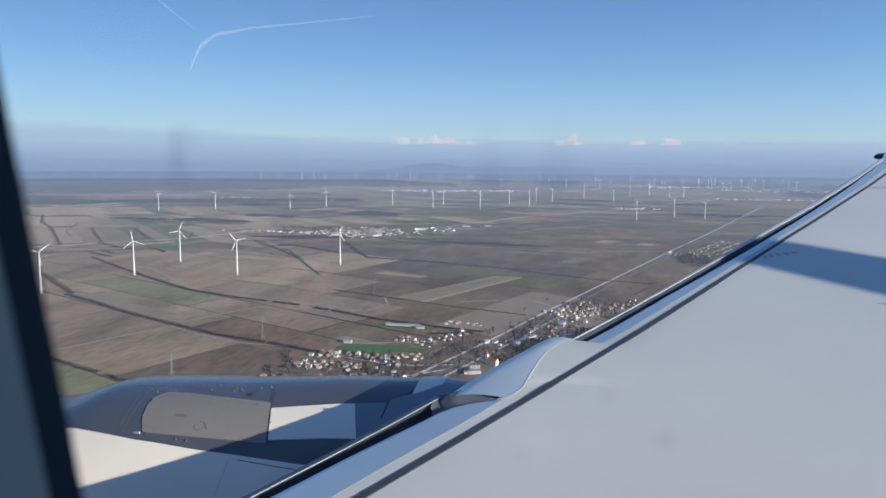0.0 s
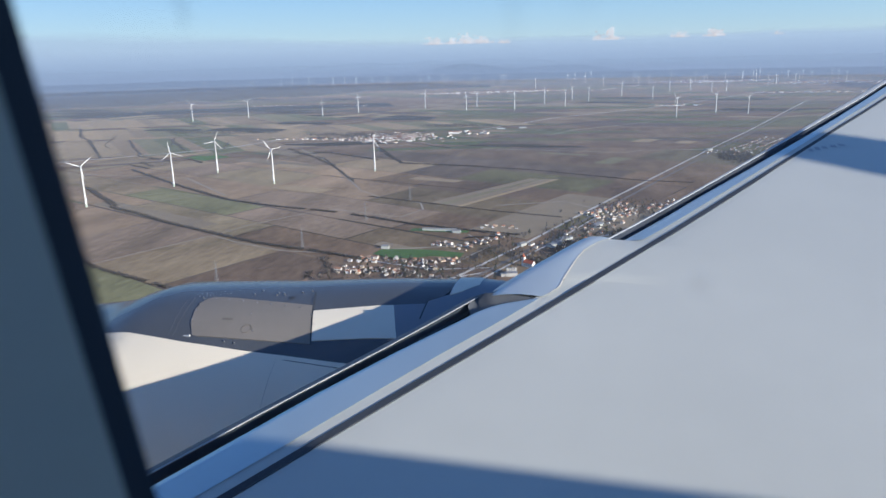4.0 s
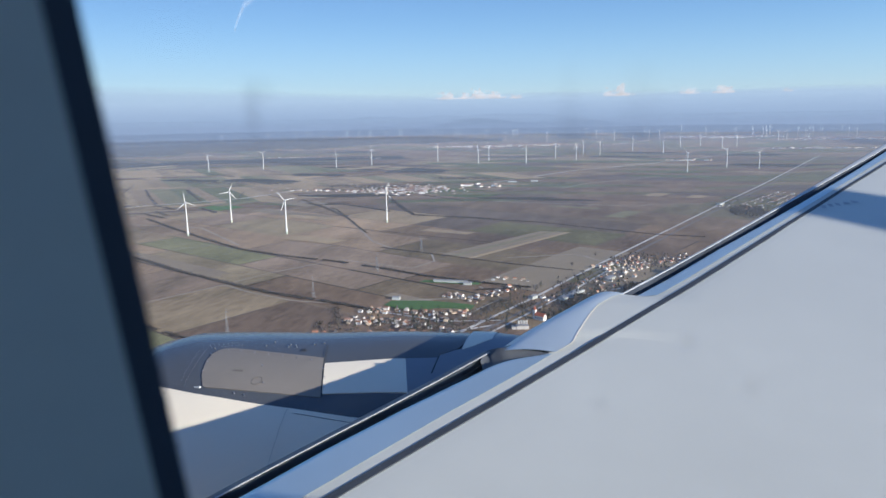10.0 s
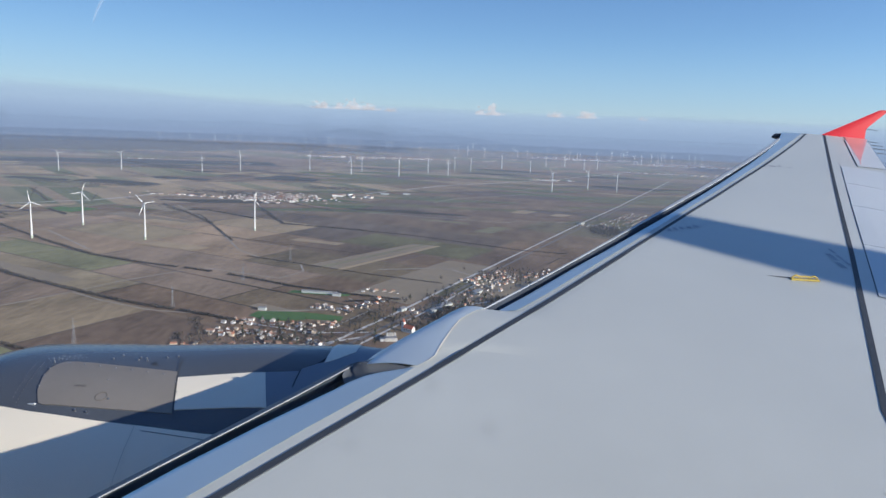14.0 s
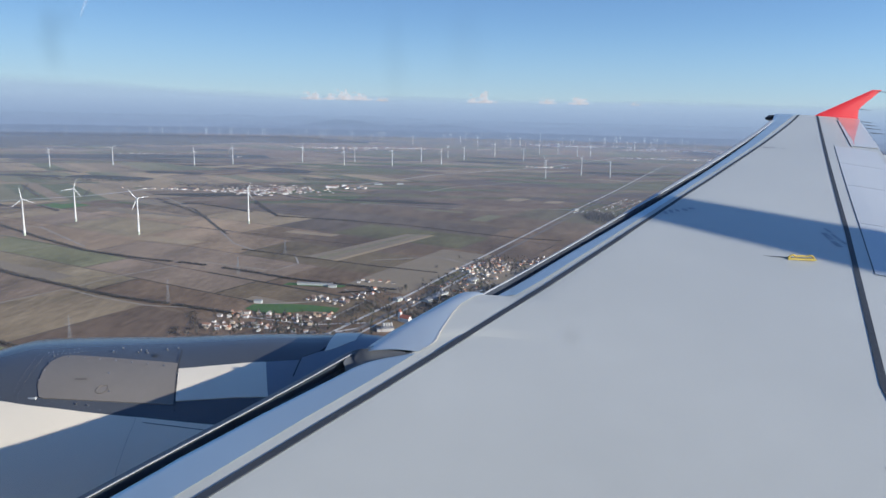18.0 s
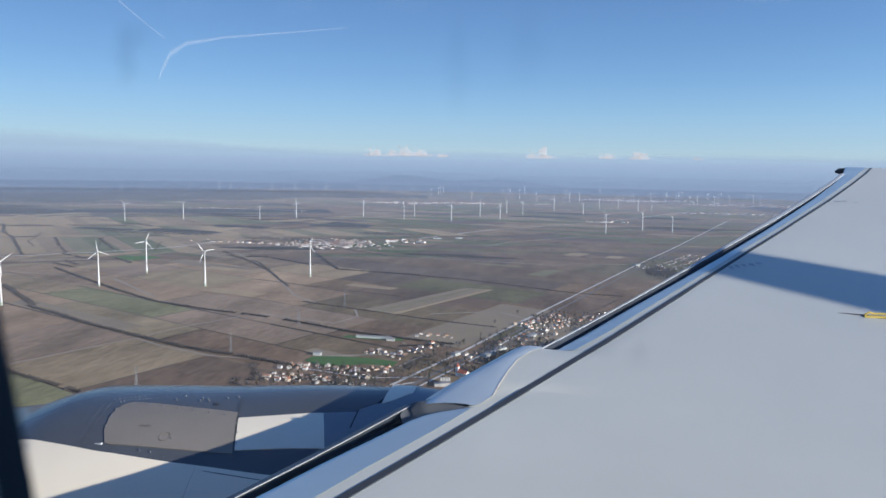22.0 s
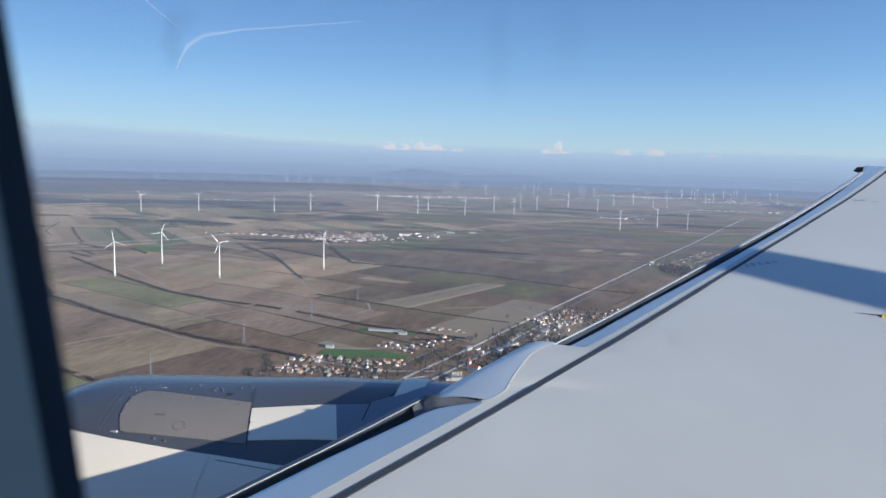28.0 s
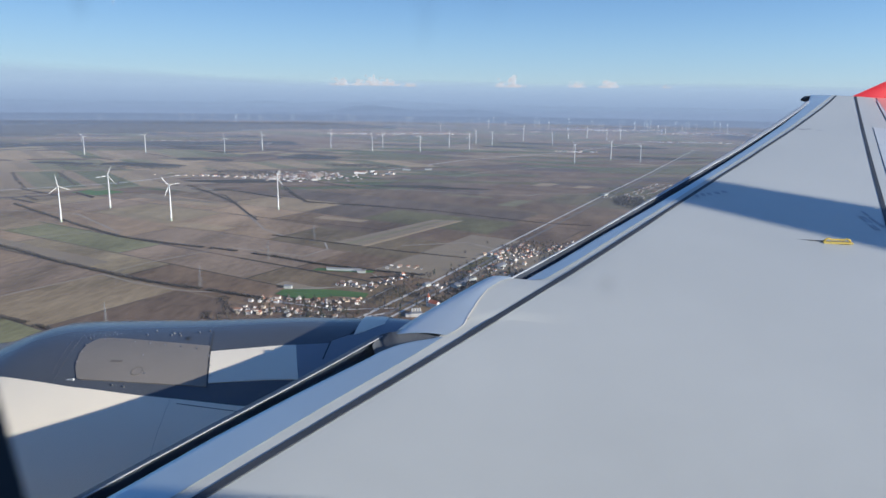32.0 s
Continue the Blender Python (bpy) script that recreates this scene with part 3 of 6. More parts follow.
# slats: a long one outboard of the pylon and a short one inboard, each with a bay behind whose shade is painted dark
rows, bay = [], []
for y in wing_ys(1.7, 5.34, 0.3) + [5.40, 5.44, 5.5, 5.56]:
    tuck = float(np.interp(y, (5.40, 5.44, 5.56), (0, 0.012, 0.026)))
    x0 = lead(y) + tuck + float(np.interp(y, (1.7, 4.3, 4.7, 5.2, 5.36), (-0.10, -0.045, -0.024, -0.010, -0.014)))
    z = wing_z(x0, y) - tuck
    rows.append([(x0 + 0.002, y, z - 0.004), (x0 + 0.002, y, z), (x0 - 0.003, y, z)])
    bay.append([(x0 + 0.003, y, z - 0.008), (x0 - 0.03, y, z - 0.07), (x0 - 0.02, y, z - 0.15), (x0 + 0.07, y, z - 0.20), (lead(y) + lerp_table(GAP1, y) + 0.03, y, z - 0.12)])
def lower(r):
    """Points scaled out from the eye: the view stays, the shadow they cast shifts."""
    return [(3.517 + 1.026 * (x - 3.517), 1.667 + 1.026 * (y - 1.667), 1.026 * z) for x, y, z in r]


rows, bay = [lower(r) for r in rows], [lower(r[:4]) + r[4:] for r in bay]
rim = [[r[0], r[1], r[2]] for r in rows]
body = [[r[2]] + [(r[2][0] - d, r[2][1], r[2][2] - h) for d, h in ((0.03, 0.006), (0.06, 0.018), (0.10, 0.045), (0.14, 0.09), (0.16, 0.15), (0.15, 0.21), (0.10, 0.26))] for r in rows]
# body painted in its shaded tone, rim in the paler tone of its lit edge
inner_slat = smooth(part("slat", grid(body), SLAT_SHADE, plane, "extended leading edge slat, its shade painted dark grey"), 50)
part("slat_rim", grid(rim), SLAT, inner_slat, "thin trailing rim, its lit edge painted paler")
part("slat_bay", grid(bay), BAY, wing, "gap behind the slat, its shade painted dark")
rows, bay = [], []
for y in wing_ys(6.34, 15.95, 0.3):
    a, b = lead(y) + lerp_table(SLAT_FRONT, y), lead(y) + lerp_table(SLAT_BACK, y)
    z = wing_z(a, y)
    rows.append([(b, y, wing_z(b, y) - 0.008), (b, y, wing_z(b, y) - 0.001), ((a + b) / 2, y, wing_z((a + b) / 2, y) - 0.001), (a + 0.01, y, z - 0.002), (a, y, z - 0.006), (a - 0.012, y, z - 0.03), (a - 0.018, y, z - 0.08), (a - 0.01, y, z - 0.14), (a + 0.03, y, z - 0.18)])
    g = lead(y) + lerp_table(GAP1, y)
    bay.append([(b - 0.002, y, wing_z(b, y) - 0.006), (b - 0.01, y, z - 0.05), (b, y, z - 0.11), (g + 0.01, y, z - 0.12), (g + 0.03, y, z - 0.07)])
smooth(part("slat", grid(rows), SLAT, plane, "extended leading edge slat with a pale painted top"), 50)
part("slat_bay", grid(bay), BAY_OUTER, wing, "gap behind the slat, its shade painted dark")
for y in (2.9, 3.9, 4.12, 4.55, 4.8):
    bm = bmesh.new()
    x0, g1 = lead(y), lerp_table(GAP1, y)
    z = wing_z(x0, y)
    add_box(bm, x0 - 0.02, x0 + g1 + 0.02, y - 0.03, y + 0.03, z - 0.16, z - 0.075)
    part("slat_track", bm, TRACK_STEEL, wing)

# the fairing where the pylon meets the wing
rows = []
BACK = [(5.40, 0.28), (5.44, 0.29), (5.48, 0.306), (5.58, 0.306), (5.72, 0.25), (5.98, 0.16), (6.14, 0.116), (6.30, 0.115), (6.37, 0.15)]
for i in range(31):
    y = 5.445 + 0.925 * i / 30
    bell = 0.10 + 0.90 * math.sin(math.pi * min(0.5, 0.09 + 0.57 * i / 30))
    droop = float(np.interp(y, (5.445, 5.55, 5.70), (0.012, 0.006, 0.0)))
    back, nose = lead(y) + lerp_table(BACK, y), lead(y) + 0.02
    r = []
    for k in range(6):
        x = back + (nose - back) * k / 5
        r.append((x, y - (0.03 * (k / 5) ** 2 if i == 0 else 0), wing_z(x, y) + 0.004 + 0.006 * math.sin(math.pi * k / 5) - droop * (k / 5) ** 2))
    z = r[-1][2]
    for d, drop in ((0.05, 0.018), (0.11, 0.052), (0.19, 0.105), (0.28, 0.16), (0.36, 0.215), (0.42, 0.27), (0.455, 0.34), (0.465, 0.43)):
        r.append((nose - d * bell, y + 0.10 * max(0, 1 - i / 4) * min(1, drop / 0.1), z - drop))
    rows.append(r)
fairing = smooth(part("pylon_fairing", grid(rows), FAIRING, plane, "smooth polished fairing over the engine pylon"), 60)
LIP_EDGE = [(0.284, 5.428), (0.197, 5.443), (0.10, 5.447), (0.04, 5.442), (-0.015, 5.431), (-0.036, 5.393), (-0.019, 5.327), (0.015, 5.26), (0.07, 5.20)]
hollow = []
for k, (d, y) in enumerate(LIP_EDGE):
    yn = 5.428 - 0.24 * (k / 8) ** 0.8
    xn = lead(yn) + lerp_table(GAP1, yn)
    a = Vector((lead(y) + d, y, wing_z(lead(y) + d, y) - 0.002))
    if k > 4:           # the end of the lip is scaled out from the eye like the slat
        a = Vector(lower([a])[0])
    b = Vector((xn, yn, wing_z(xn, yn) - 0.012))
    hollow.append([a] + [a.lerp(b, f) - Vector((0, 0, 0.035 * math.sin(math.pi * f) * min(1, k / 3))) for f in (0.2, 0.4, 0.6, 0.8)] + [b])
smooth(part("fairing_side", grid(hollow), HOLLOW, fairing, "hollow under the fairing lip, its shade painted dark"), 70)
rows = []
for i in range(28):
    y = 5.46 + 0.89 * i / 27
    x = lead(y) + lerp_table(BACK, y)
    rows.append([(x - 0.002, y - 0.002, wing_z(x, y) + 0.008), (x + 0.005, y + 0.003, wing_z(x, y) + 0.008)])
part("fairing_seam", grid(rows), COWL_WHITE, wing, "thin pale joint")


# spoilers and flaps
def hinge(y):
    return 6.39 + (8.73 - 6.39) / (13.89 - 7.39) * (y - 7.39)


def spoiler_point(y, k, dz):
    """On a spoiler that hinges at span y, at the share k of its chord; the panels lie square to the hinge."""
    c = (lerp_table(TRAIL, y - 0.25) - 0.02 - hinge(y)) / 1.08
    x, yy = hinge(y) + k * c, y - 0.42 * k * c
    return (x, yy, wing_z(x, yy) + dz)


for a, b in ((7.42, 8.96), (8.975, 10.77), (10.785, 12.19), (12.205, 13.55)):
    ks = (0, 0.25, 0.5, 0.75, 1.0)
    rows = [[spoiler_point(y, 0, -0.002)] + [spoiler_point(y, k, 0.006) for k in ks] + [spoiler_point(y, 1, -0.002)] for y in wing_ys(a, b, 0.3)]
    rows = [[spoiler_point(a, k, -0.002) for k in (0,) + ks + (1,)]] + rows + [[spoiler_point(b, k, -0.002) for k in (0,) + ks + (1,)]]
    part("spoiler", grid(rows), PAINT_LIGHT, plane, "pale grey spoiler panel")
    wing_strip("spoiler_joint", JOINT, lambda y: hinge(y) - 0.008, lambda y: hinge(y) - 0.002, a, b, 0.002, 0.4)
    part("spoiler_joint", grid([[spoiler_point(a - d, k, 0.0025) for d in (0.013, 0.003)] for k in ks]), JOINT, wing)
# inboard spoilers: sunlit tone painted as white, tilted up to catch the sun
for a, b in ((4.58, 6.62), (2.2, 4.55)):
    rows = []
    for y in wing_ys(a, b, 0.3):
        r = [(6.235, y, wing_z(6.235, y) - 0.004)]
        for k in (0, 0.25, 0.5, 0.75, 1):
            x = 6.235 + (6.86 - 6.235 + 0.02 * (y - 4.5)) * k
            r.append((x, y, wing_z(x, y) + 0.003 + 0.05 * k))
        r.append((r[-1][0], y, r[-1][2] - 0.05))
        rows.append(r)
    part("spoiler", grid(rows), COWL_WHITE, plane, "inboard spoiler panel, its sunlit tone painted white, slightly raised")
    wing_strip("spoiler_joint", SEALANT, lambda y: 6.229, lambda y: 6.2325, a, b, 0.002)
rows = [[(x, 4.558, wing_z(x, 4.55) + 0.02 + 0.095 * (x - 6.235)), (x, 4.570, wing_z(x, 4.55) + 0.02 + 0.095 * (x - 6.235))] for x in np.linspace(6.2, 6.84, 4)]
part("spoiler_joint", grid(rows), SEALANT, wing)
for a, b, drop, chord in ((6.15, 13.45, 0.10, 0.62), (2.0, 6.05, 0.13, 0.40)):
    rows = []
    for y in wing_ys(a, b, 0.4):
        te = lerp_table(TRAIL, y)
        c = chord * (1 if a < 6.1 else float(np.interp(y, (6.15, 13.45), (1.0, 0.62))))
        z = wing_z(te, y)
        rows.append([(te - 0.20, y, z - 0.10), (te - 0.05, y, z - 0.05), (te + c * 0.25, y, z - 0.055), (te + c * 0.6, y, z - 0.09), (te + c, y, z - 0.09 - drop), (te + c, y, z - 0.105 - drop), (te + c * 0.4, y, z - 0.18), (te - 0.2, y, z - 0.16)])
    ob = smooth(part("flap", grid(rows, close_v=True), PAINT, plane, "extended trailing edge flap"), 40)
    for row in (rows[0], rows[-1]):
        bm = bmesh.new()
        bm.faces.new([bm.verts.new(p) for p in row])
        part("flap_end", bm, BAY, ob)
    rows = [[tuple(np.array(r[3]) * 0.75 + np.array(r[4]) * 0.25 + (0, 0, 0.004)), (r[4][0] + 0.002, r[4][1], r[4][2] + 0.004)] for r in rows]
    part("flap_rim", grid(rows), COWL_WHITE, ob, "pale trailing edge")
# aileron
wing_strip("aileron", PAINT_LIGHT, lambda y: lerp_table(TRAIL, y) - 0.42, lambda y: lerp_table(TRAIL, y) + 0.01, 13.66, TIP - 0.45, 0.008, 0.4, plane, "pale grey aileron")
wing_strip("aileron_joint", SEALANT, lambda y: lerp_table(TRAIL, y) - 0.438, lambda y: lerp_table(TRAIL, y) - 0.424, 13.66, TIP - 0.45, 0.004)
# flap track fairings under the trailing edge
for y, size in ((7.35, 1.0), (9.7, 0.74), (12.0, 0.62)):
    rows = []
    te = lerp_table(TRAIL, y)
    for k in range(13):
        s = k / 12
        r = size * max(0.055 * (1 if s < 0.99 else 0.2), 0.13 * math.sin(math.pi * min(1, 0.12 + s * 0.88)) ** 0.7)
        x, z = te - 1.3 * size + 2.15 * size * s, wing_z(te, y) - 0.27 * size - 0.05 * s
        rows.append([(x, y + 0.75 * r * math.cos(q * math.tau / 12), z + r * math.sin(q * math.tau / 12)) for q in range(12)])
    smooth(part("flap_track_fairing", grid(rows, close_v=True), COWL_WHITE, plane, "white canoe-shaped fairing"), 60)
# the fence's red reflection, painted on the corner of the tip, and the tip fence
wing_strip("tip_corner", PINK, lambda y: lerp_table(TRAIL, y) - 0.40 + 0.02 * (TIP - y), lambda y: lerp_table(TRAIL, y) - 0.40 + 0.14 * (y - 13.7), 13.9, TIP - 0.02, 0.0095, 0.3, plane, "red reflection of the fence painted on the wing tip corner")
rows = []
for k in range(9):
    s = k / 8
    z = -0.10 + s * 0.64
    y = TIP + 0.02 + 0.14 * s
    x0, x1 = 9.35 + 1.33 * s, float(np.interp(s, (0, 0.42, 1), (10.40, 10.43, 10.86)))
    zt = wing_z(9.8, TIP)
    t = 0.045 * (1 - 0.6 * s)
    rows.append([(x0, y, zt + z), (x0 + (x1 - x0) * 0.25, y + t, zt + z), (x0 + (x1 - x0) * 0.6, y + t * 0.8, zt + z), (x1, y, zt + z), (x0 + (x1 - x0) * 0.6, y - t * 0.5, zt + z), (x0 + (x1 - x0) * 0.25, y - t * 0.6, zt + z)])
bm = grid(rows, close_v=True)
bm.faces.new([bm.verts.new(p) for p in rows[-1]])
fence = smooth(part("tip_fence", bm, RED, plane, "red swept fence on the wing tip"), 50)
bm = bmesh.new()
zt = wing_z(9.0, TIP)
add_rod(bm, (8.60, TIP - 0.10, zt - 0.10), (8.68, TIP - 0.06, zt - 0.085), 0.02, 0.058, 10)
add_rod(bm, (8.68, TIP - 0.06, zt - 0.085), (9.25, TIP + 0.01, zt - 0.03), 0.058, 0.02, 10)
part("tip_light", bm, SEALANT, plane, "dark navigation light housing at the tip")
for x, y, z, dx in ((10.83, TIP + 0.15, 0.51, 0.2), (10.44, TIP + 0.08, 0.16, 0.22), (10.40, 16.6, 0, 0.16), (10.28, 16.2, 0, 0.18), (10.14, 15.8, 0, 0.2), (9.98, 15.3, 0, 0.2)):
    bm = bmesh.new()
    z = wing_z(9.8, TIP) + z if z else wing_z(x, y)
    add_rod(bm, (x - 0.05, y, z), (x + dx, y, z - 0.02), 0.008, 0.004, 5)
    part("static_wick", bm, MARK, plane)

# yellow rope hook with its foot
bm = bmesh.new()
zb = wing_z(5.93, 7.66)
prof = [(5.83, 0.0), (5.835, 0.03), (5.86, 0.048), (5.885, 0.034), (5.93, 0.038), (5.975, 0.034), (6.0, 0.048), (6.025, 0.03), (6.03, 0.0)]
for (xa, za), (xb, zb2) in zip(prof, prof[1:]):
    add_rod(bm, (xa, 7.66, zb + 0.8 * za), (xb, 7.66, zb + 0.8 * zb2), 0.008, 0.008, 6)
add_box(bm, 5.82, 6.04, 7.63, 7.69, zb, zb + 0.012)
bm2 = bmesh.new()
add_rod(bm2, (5.62, 7.70, zb + 0.012), (5.86, 7.665, zb + 0.014), 0.005, 0.004, 6)
part("hook_strap", bm2, MARK, plane, "dark strap beside the rope hook")
part("rope_hook", bm, YELLOW, plane, "yellow escape rope hook on the wing")
# stencils that cannot be read: small dark bars
for x, y, w, h in ((7.36, 13.0, 0.10, 0.10), (7.50, 13.05, 0.05, 0.10), (7.62, 13.0, 0.07, 0.08), (7.24, 12.96, 0.05, 0.05), (6.40, 8.10, 0.05, 0.16), (6.42, 8.32, 0.05, 0.2), (6.50, 8.2, 0.03, 0.3), (6.51, 8.55, 0.03, 0.14), (5.06, 8.80, 0.04, 0.10), (5.13, 8.86, 0.04, 0.10), (5.20, 8.92, 0.04, 0.09), (5.28, 8.98, 0.05, 0.09), (5.36, 9.05, 0.06, 0.08)):
    part("stencil", grid([[(x + i * w, y + j * h, wing_z(x, y) + 0.003 - 0.039 * i * w + 0.142 * j * h) for j in (0, 1)] for i in (0, 1)]), STENCIL, wing)
# worn patch with fasteners by the rear seam
rows = []
for i in range(25):
    s = i / 24
    x, y = 5.18 + 0.95 * s, 4.72 - 0.42 * s - 0.10 * s * s
    w = 0.13 * math.sin(math.pi * min(1, 0.15 + s * 0.85)) ** 0.5 * (1 + 0.35 * noise.noise(Vector((i * 0.6, 3, 1))))
    rows.append([(x, y - w * k, wing_z(x, y - w * k) + 0.0025) for k in (-1.2, -0.4, 0.4, 1.3, 2.3)])
worn = part("worn_patch", grid(rows), WORN, wing, "chalky worn paint with fasteners")
uv = worn.data.uv_layers.new(name="wear")
for lp in worn.data.loops:
    i, j = divmod(lp.vertex_index, 5)
    uv.data[lp.index].uv = (i / 24, (0.0, 0.6, 0.75, 0.55, 0.0)[j] * min(1, 5 * (0.06 + i / 24)) * min(1, 5 * (1.05 - i / 24)))
bm = bmesh.new()
for i in range(26):
    s = i / 25
    x, y = 5.30 + 0.85 * s, 4.66 - 0.46 * s
    add_rod(bm, (x, y, wing_z(x, y)), (x, y, wing_z(x, y) + 0.003), 0.005, 0.005, 6)
tagged(part("fasteners", bm, STEEL, wing), kind="stuff")

# ---- engine ----
NY, NX0 = 5.75, 1.0
PROFILE = [(-0.46, 0.80), (-0.43, 0.855), (-0.33, 0.90), (-0.15, 0.925), (0.1, 0.965), (0.3, 1.045), (0.5, 1.098), (0.8, 1.116), (1.1, 1.128), (1.6, 1.134), (2.1, 1.132), (2.6, 1.10), (3.1, 1.02), (3.6, 0.90)]


CROWN = [(1.0, 0.0), (1.3, 0.004), (1.6, 0.018), (1.8, 0.032), (2.0, 0.044), (2.2, 0.053), (2.4, 0.073), (2.6, 0.092), (2.9, 0.12), (3.6, 0.15)]     # swelling of the crown towards the pylon, shaped to fit its outline from the camera


def out(x, y, z):
    """The engine scaled by 1.1 out from the eye: same view, wing shadow falls to fit."""
    return (3.52 + 1.1 * (x - 3.52), 1.67 + 1.1 * (y - 1.67), 1.1 * z)


def nac(x, deg, dr=0.0):
    """A point of the cowling: deg from the crown towards the fuselage."""
    r = lerp_table(PROFILE, x) + dr + lerp_table(CROWN, x) * math.exp(-(((deg + 192) % 360 - 180) / 19) ** 2)
    return out(x, NY - r * math.sin(radians(deg)), -2.565 + 0.02 * (x - NX0) + r * math.cos(radians(deg)))


cowl_xs = [p[0] for p in PROFILE[:4]] + [0.0, 0.1, 0.2, 0.3, 0.4, 0.5, 0.65, 0.8, 0.95, 1.1, 1.35, 1.6, 1.85, 2.1, 2.35, 2.6, 2.85, 3.1, 3.35, 3.6]
engine = smooth(part("engine_nacelle", grid([[nac(x, k * 5) for k in range(72)] for x in cowl_xs], close_v=True), COWL_DARK, plane, "engine cowling in glossy dark blue-grey and white"), 60)


def cowl_patch(name, material, x0, x1, low, high, dr, label="", nx=26, nt=8, shear=0.0):
    rows = []
    for i in range(nx):
        x = x0 + (x1 - x0) * i / (nx - 1)
        a, b = low(x), high(x)
        degs = [a + (b - a) * j / nt for j in range(nt + 1)]
        rows.append([nac(x + shear * (a - 16.4), a, -0.002)] + [nac(x + shear * (d - 16.4), d, dr) for d in degs] + [nac(x + shear * (b - 16.4), b, -0.002)])
    return smooth(part(name, grid(rows), material, engine, label), 40)


def lower_line(x):
    return float(np.interp(x, (-0.2, 0.5, 0.97, 1.38, 2.0, 3.6), (24.0, 27.5, 31.0, 33.0, 35.0, 37.0)))


cowl_patch("lower_cowl", COWL_WHITE, 0.02, 1.606, lower_line, lambda x: 150, 0.004, "white painted lower cowl", nt=24)
cowl_patch("lower_cowl", COWL_WHITE, 1.608, 3.5, lower_line, lambda x: 150, 0.0055, "white painted lower cowl", nt=24)


def round_end(x, mid, half, x0, r):
    s = min(1, max(0, (x - x0) / r))
    return half * math.sqrt(max(0, 1 - (1 - s) ** 2)) if s < 1 else half


cowl_patch("access_panel", COWL_GREY, 0.885, 1.69, lambda x: 19.5 - round_end(x, 0, 10.8 - 3.6 * max(0, x - 1.05) / 0.6, 0.88, 0.13), lambda x: 19.5 + round_end(x, 0, 9.0 + 1.2 * max(0, x - 1.0), 0.88, 0.05), 0.0055, "matt brownish grey access panel", 30, shear=0.0068)
cowl_patch("reverser_stripe", COWL_WHITE, 1.70, 2.215, lambda x: float(np.interp(x, (1.70, 2.20), (15.2, 10.4))), lambda x: float(np.interp(x, (1.70, 2.25), (28.0, 24.5))), 0.005, "white painted stripe", shear=0.0068)
# shaded end of the white stripe, its shade put into a blue-grey colour
cowl_patch("rear_cowl", REAR_COWL, 2.2155, 2.44, lambda x: float(np.interp(x, (2.2155, 2.44), (10.3, 8.0))), lambda x: float(np.interp(x, (2.2155, 2.44), (24.6, 23.2))), 0.005, "blue-grey rear cowl", 8, shear=0.0068)
cowl_patch("rear_cowl", REAR_COWL, 2.37, 3.3, lambda x: float(np.interp(x, (2.37, 2.46), (7.0, 3.0))), lambda x: 36.0, 0.006, "blue-grey rear cowl", nt=16)
cowl_patch("rear_cowl", REAR_COWL, 2.48, 3.3, lambda x: -60.0, lambda x: 3.0, 0.0055, "blue-grey rear cowl", nt=24)
cowl_patch("pylon_patch", COWL_WHITE, 2.485, 2.64, lambda x: -24.0, lambda x: float(np.interp(x, (2.485, 2.545, 2.60, 2.64), (3.2, 1.0, -2.0, -4.5))), 0.009, "white painted patch on the crown", 12, 14)
cowl_patch("aft_lower_cowl", COWL_WHITE, 1.63, 3.3, lambda x: lower_line(x) + 0.6, lambda x: 150, 0.016, "white reverser cowl with a raised edge", nt=24)
cowl_patch("cowl_joint", SEALANT, 1.66, 2.2, lambda x: lower_line(x) + 1.6 + 0.8 * (x - 1.66), lambda x: lower_line(x) + 1.75 + 0.8 * (x - 1.66), 0.0172, "", 12, 1)
cowl_patch("cowl_joint", SEALANT, 2.362, 2.37, lambda x: 6.8, lambda x: 16.0, 0.0072, "", 2, 10)
cowl_patch("cowl_joint", SEALANT, 2.37, 2.48, lambda x: float(np.interp(x, (2.37, 2.46, 2.48), (6.6, 2.8, 0.0))), lambda x: float(np.interp(x, (2.37, 2.46, 2.48), (7.0, 3.2, 0.5))), 0.0072, "", 8, 1)
cowl_patch("inlet_lip", LIP, -0.459, -0.17, lambda x: -120, lambda x: 240, 0.003, "bright metal inlet lip", 6, 60)
cowl_patch("cowl_joint", SEALANT, 1.6935, 1.698, lambda x: 4, lambda x: 31, 0.0062, "", 2, 20, 0.0068)
FASTENERS = [(0.86 + 0.105 * k, 9.0 + 0.72 * k) for k in range(8)] + [(1.70, 17.5), (1.74, 21.5), (1.77, 25.5), (0.88, 13.0), (0.90, 17.0), (0.92, 21.5), (1.3, 18.0), (1.38, 25.5), (1.23, 30.0), (1.3, 30.4), (1.23, 3.0), (1.58, 3.0), (1.52, 4.0), (1.4, 5.0), (1.36, 4.6), (1.42, 6.4), (1.36, 6.2), (1.2, 6.0)]
for x, deg in FASTENERS:
    bm = bmesh.new()
    a, b = Vector(nac(x, deg, 0.0)), Vector(nac(x, deg, 0.009))
    add_rod(bm, a, b, 0.006, 0.005, 8)
    part("fastener", bm, STEEL, engine)
bm = bmesh.new()
for row, (x0, d0, x1, d1, n) in enumerate(((0.80, 9.5, 0.86, 28, 16), (0.76, 11, 0.82, 26, 11), (0.82, 8, 1.02, 5.5, 10), (0.79, 6.5, 0.96, 3.8, 7))):
    for i in range(n):
        s = i / (n - 1)
        x, deg = x0 + (x1 - x0) * s, d0 + (d1 - d0) * s
        add_rod(bm, nac(x, deg, 0.0), nac(x, deg, 0.003), 0.0024, 0.002, 6)
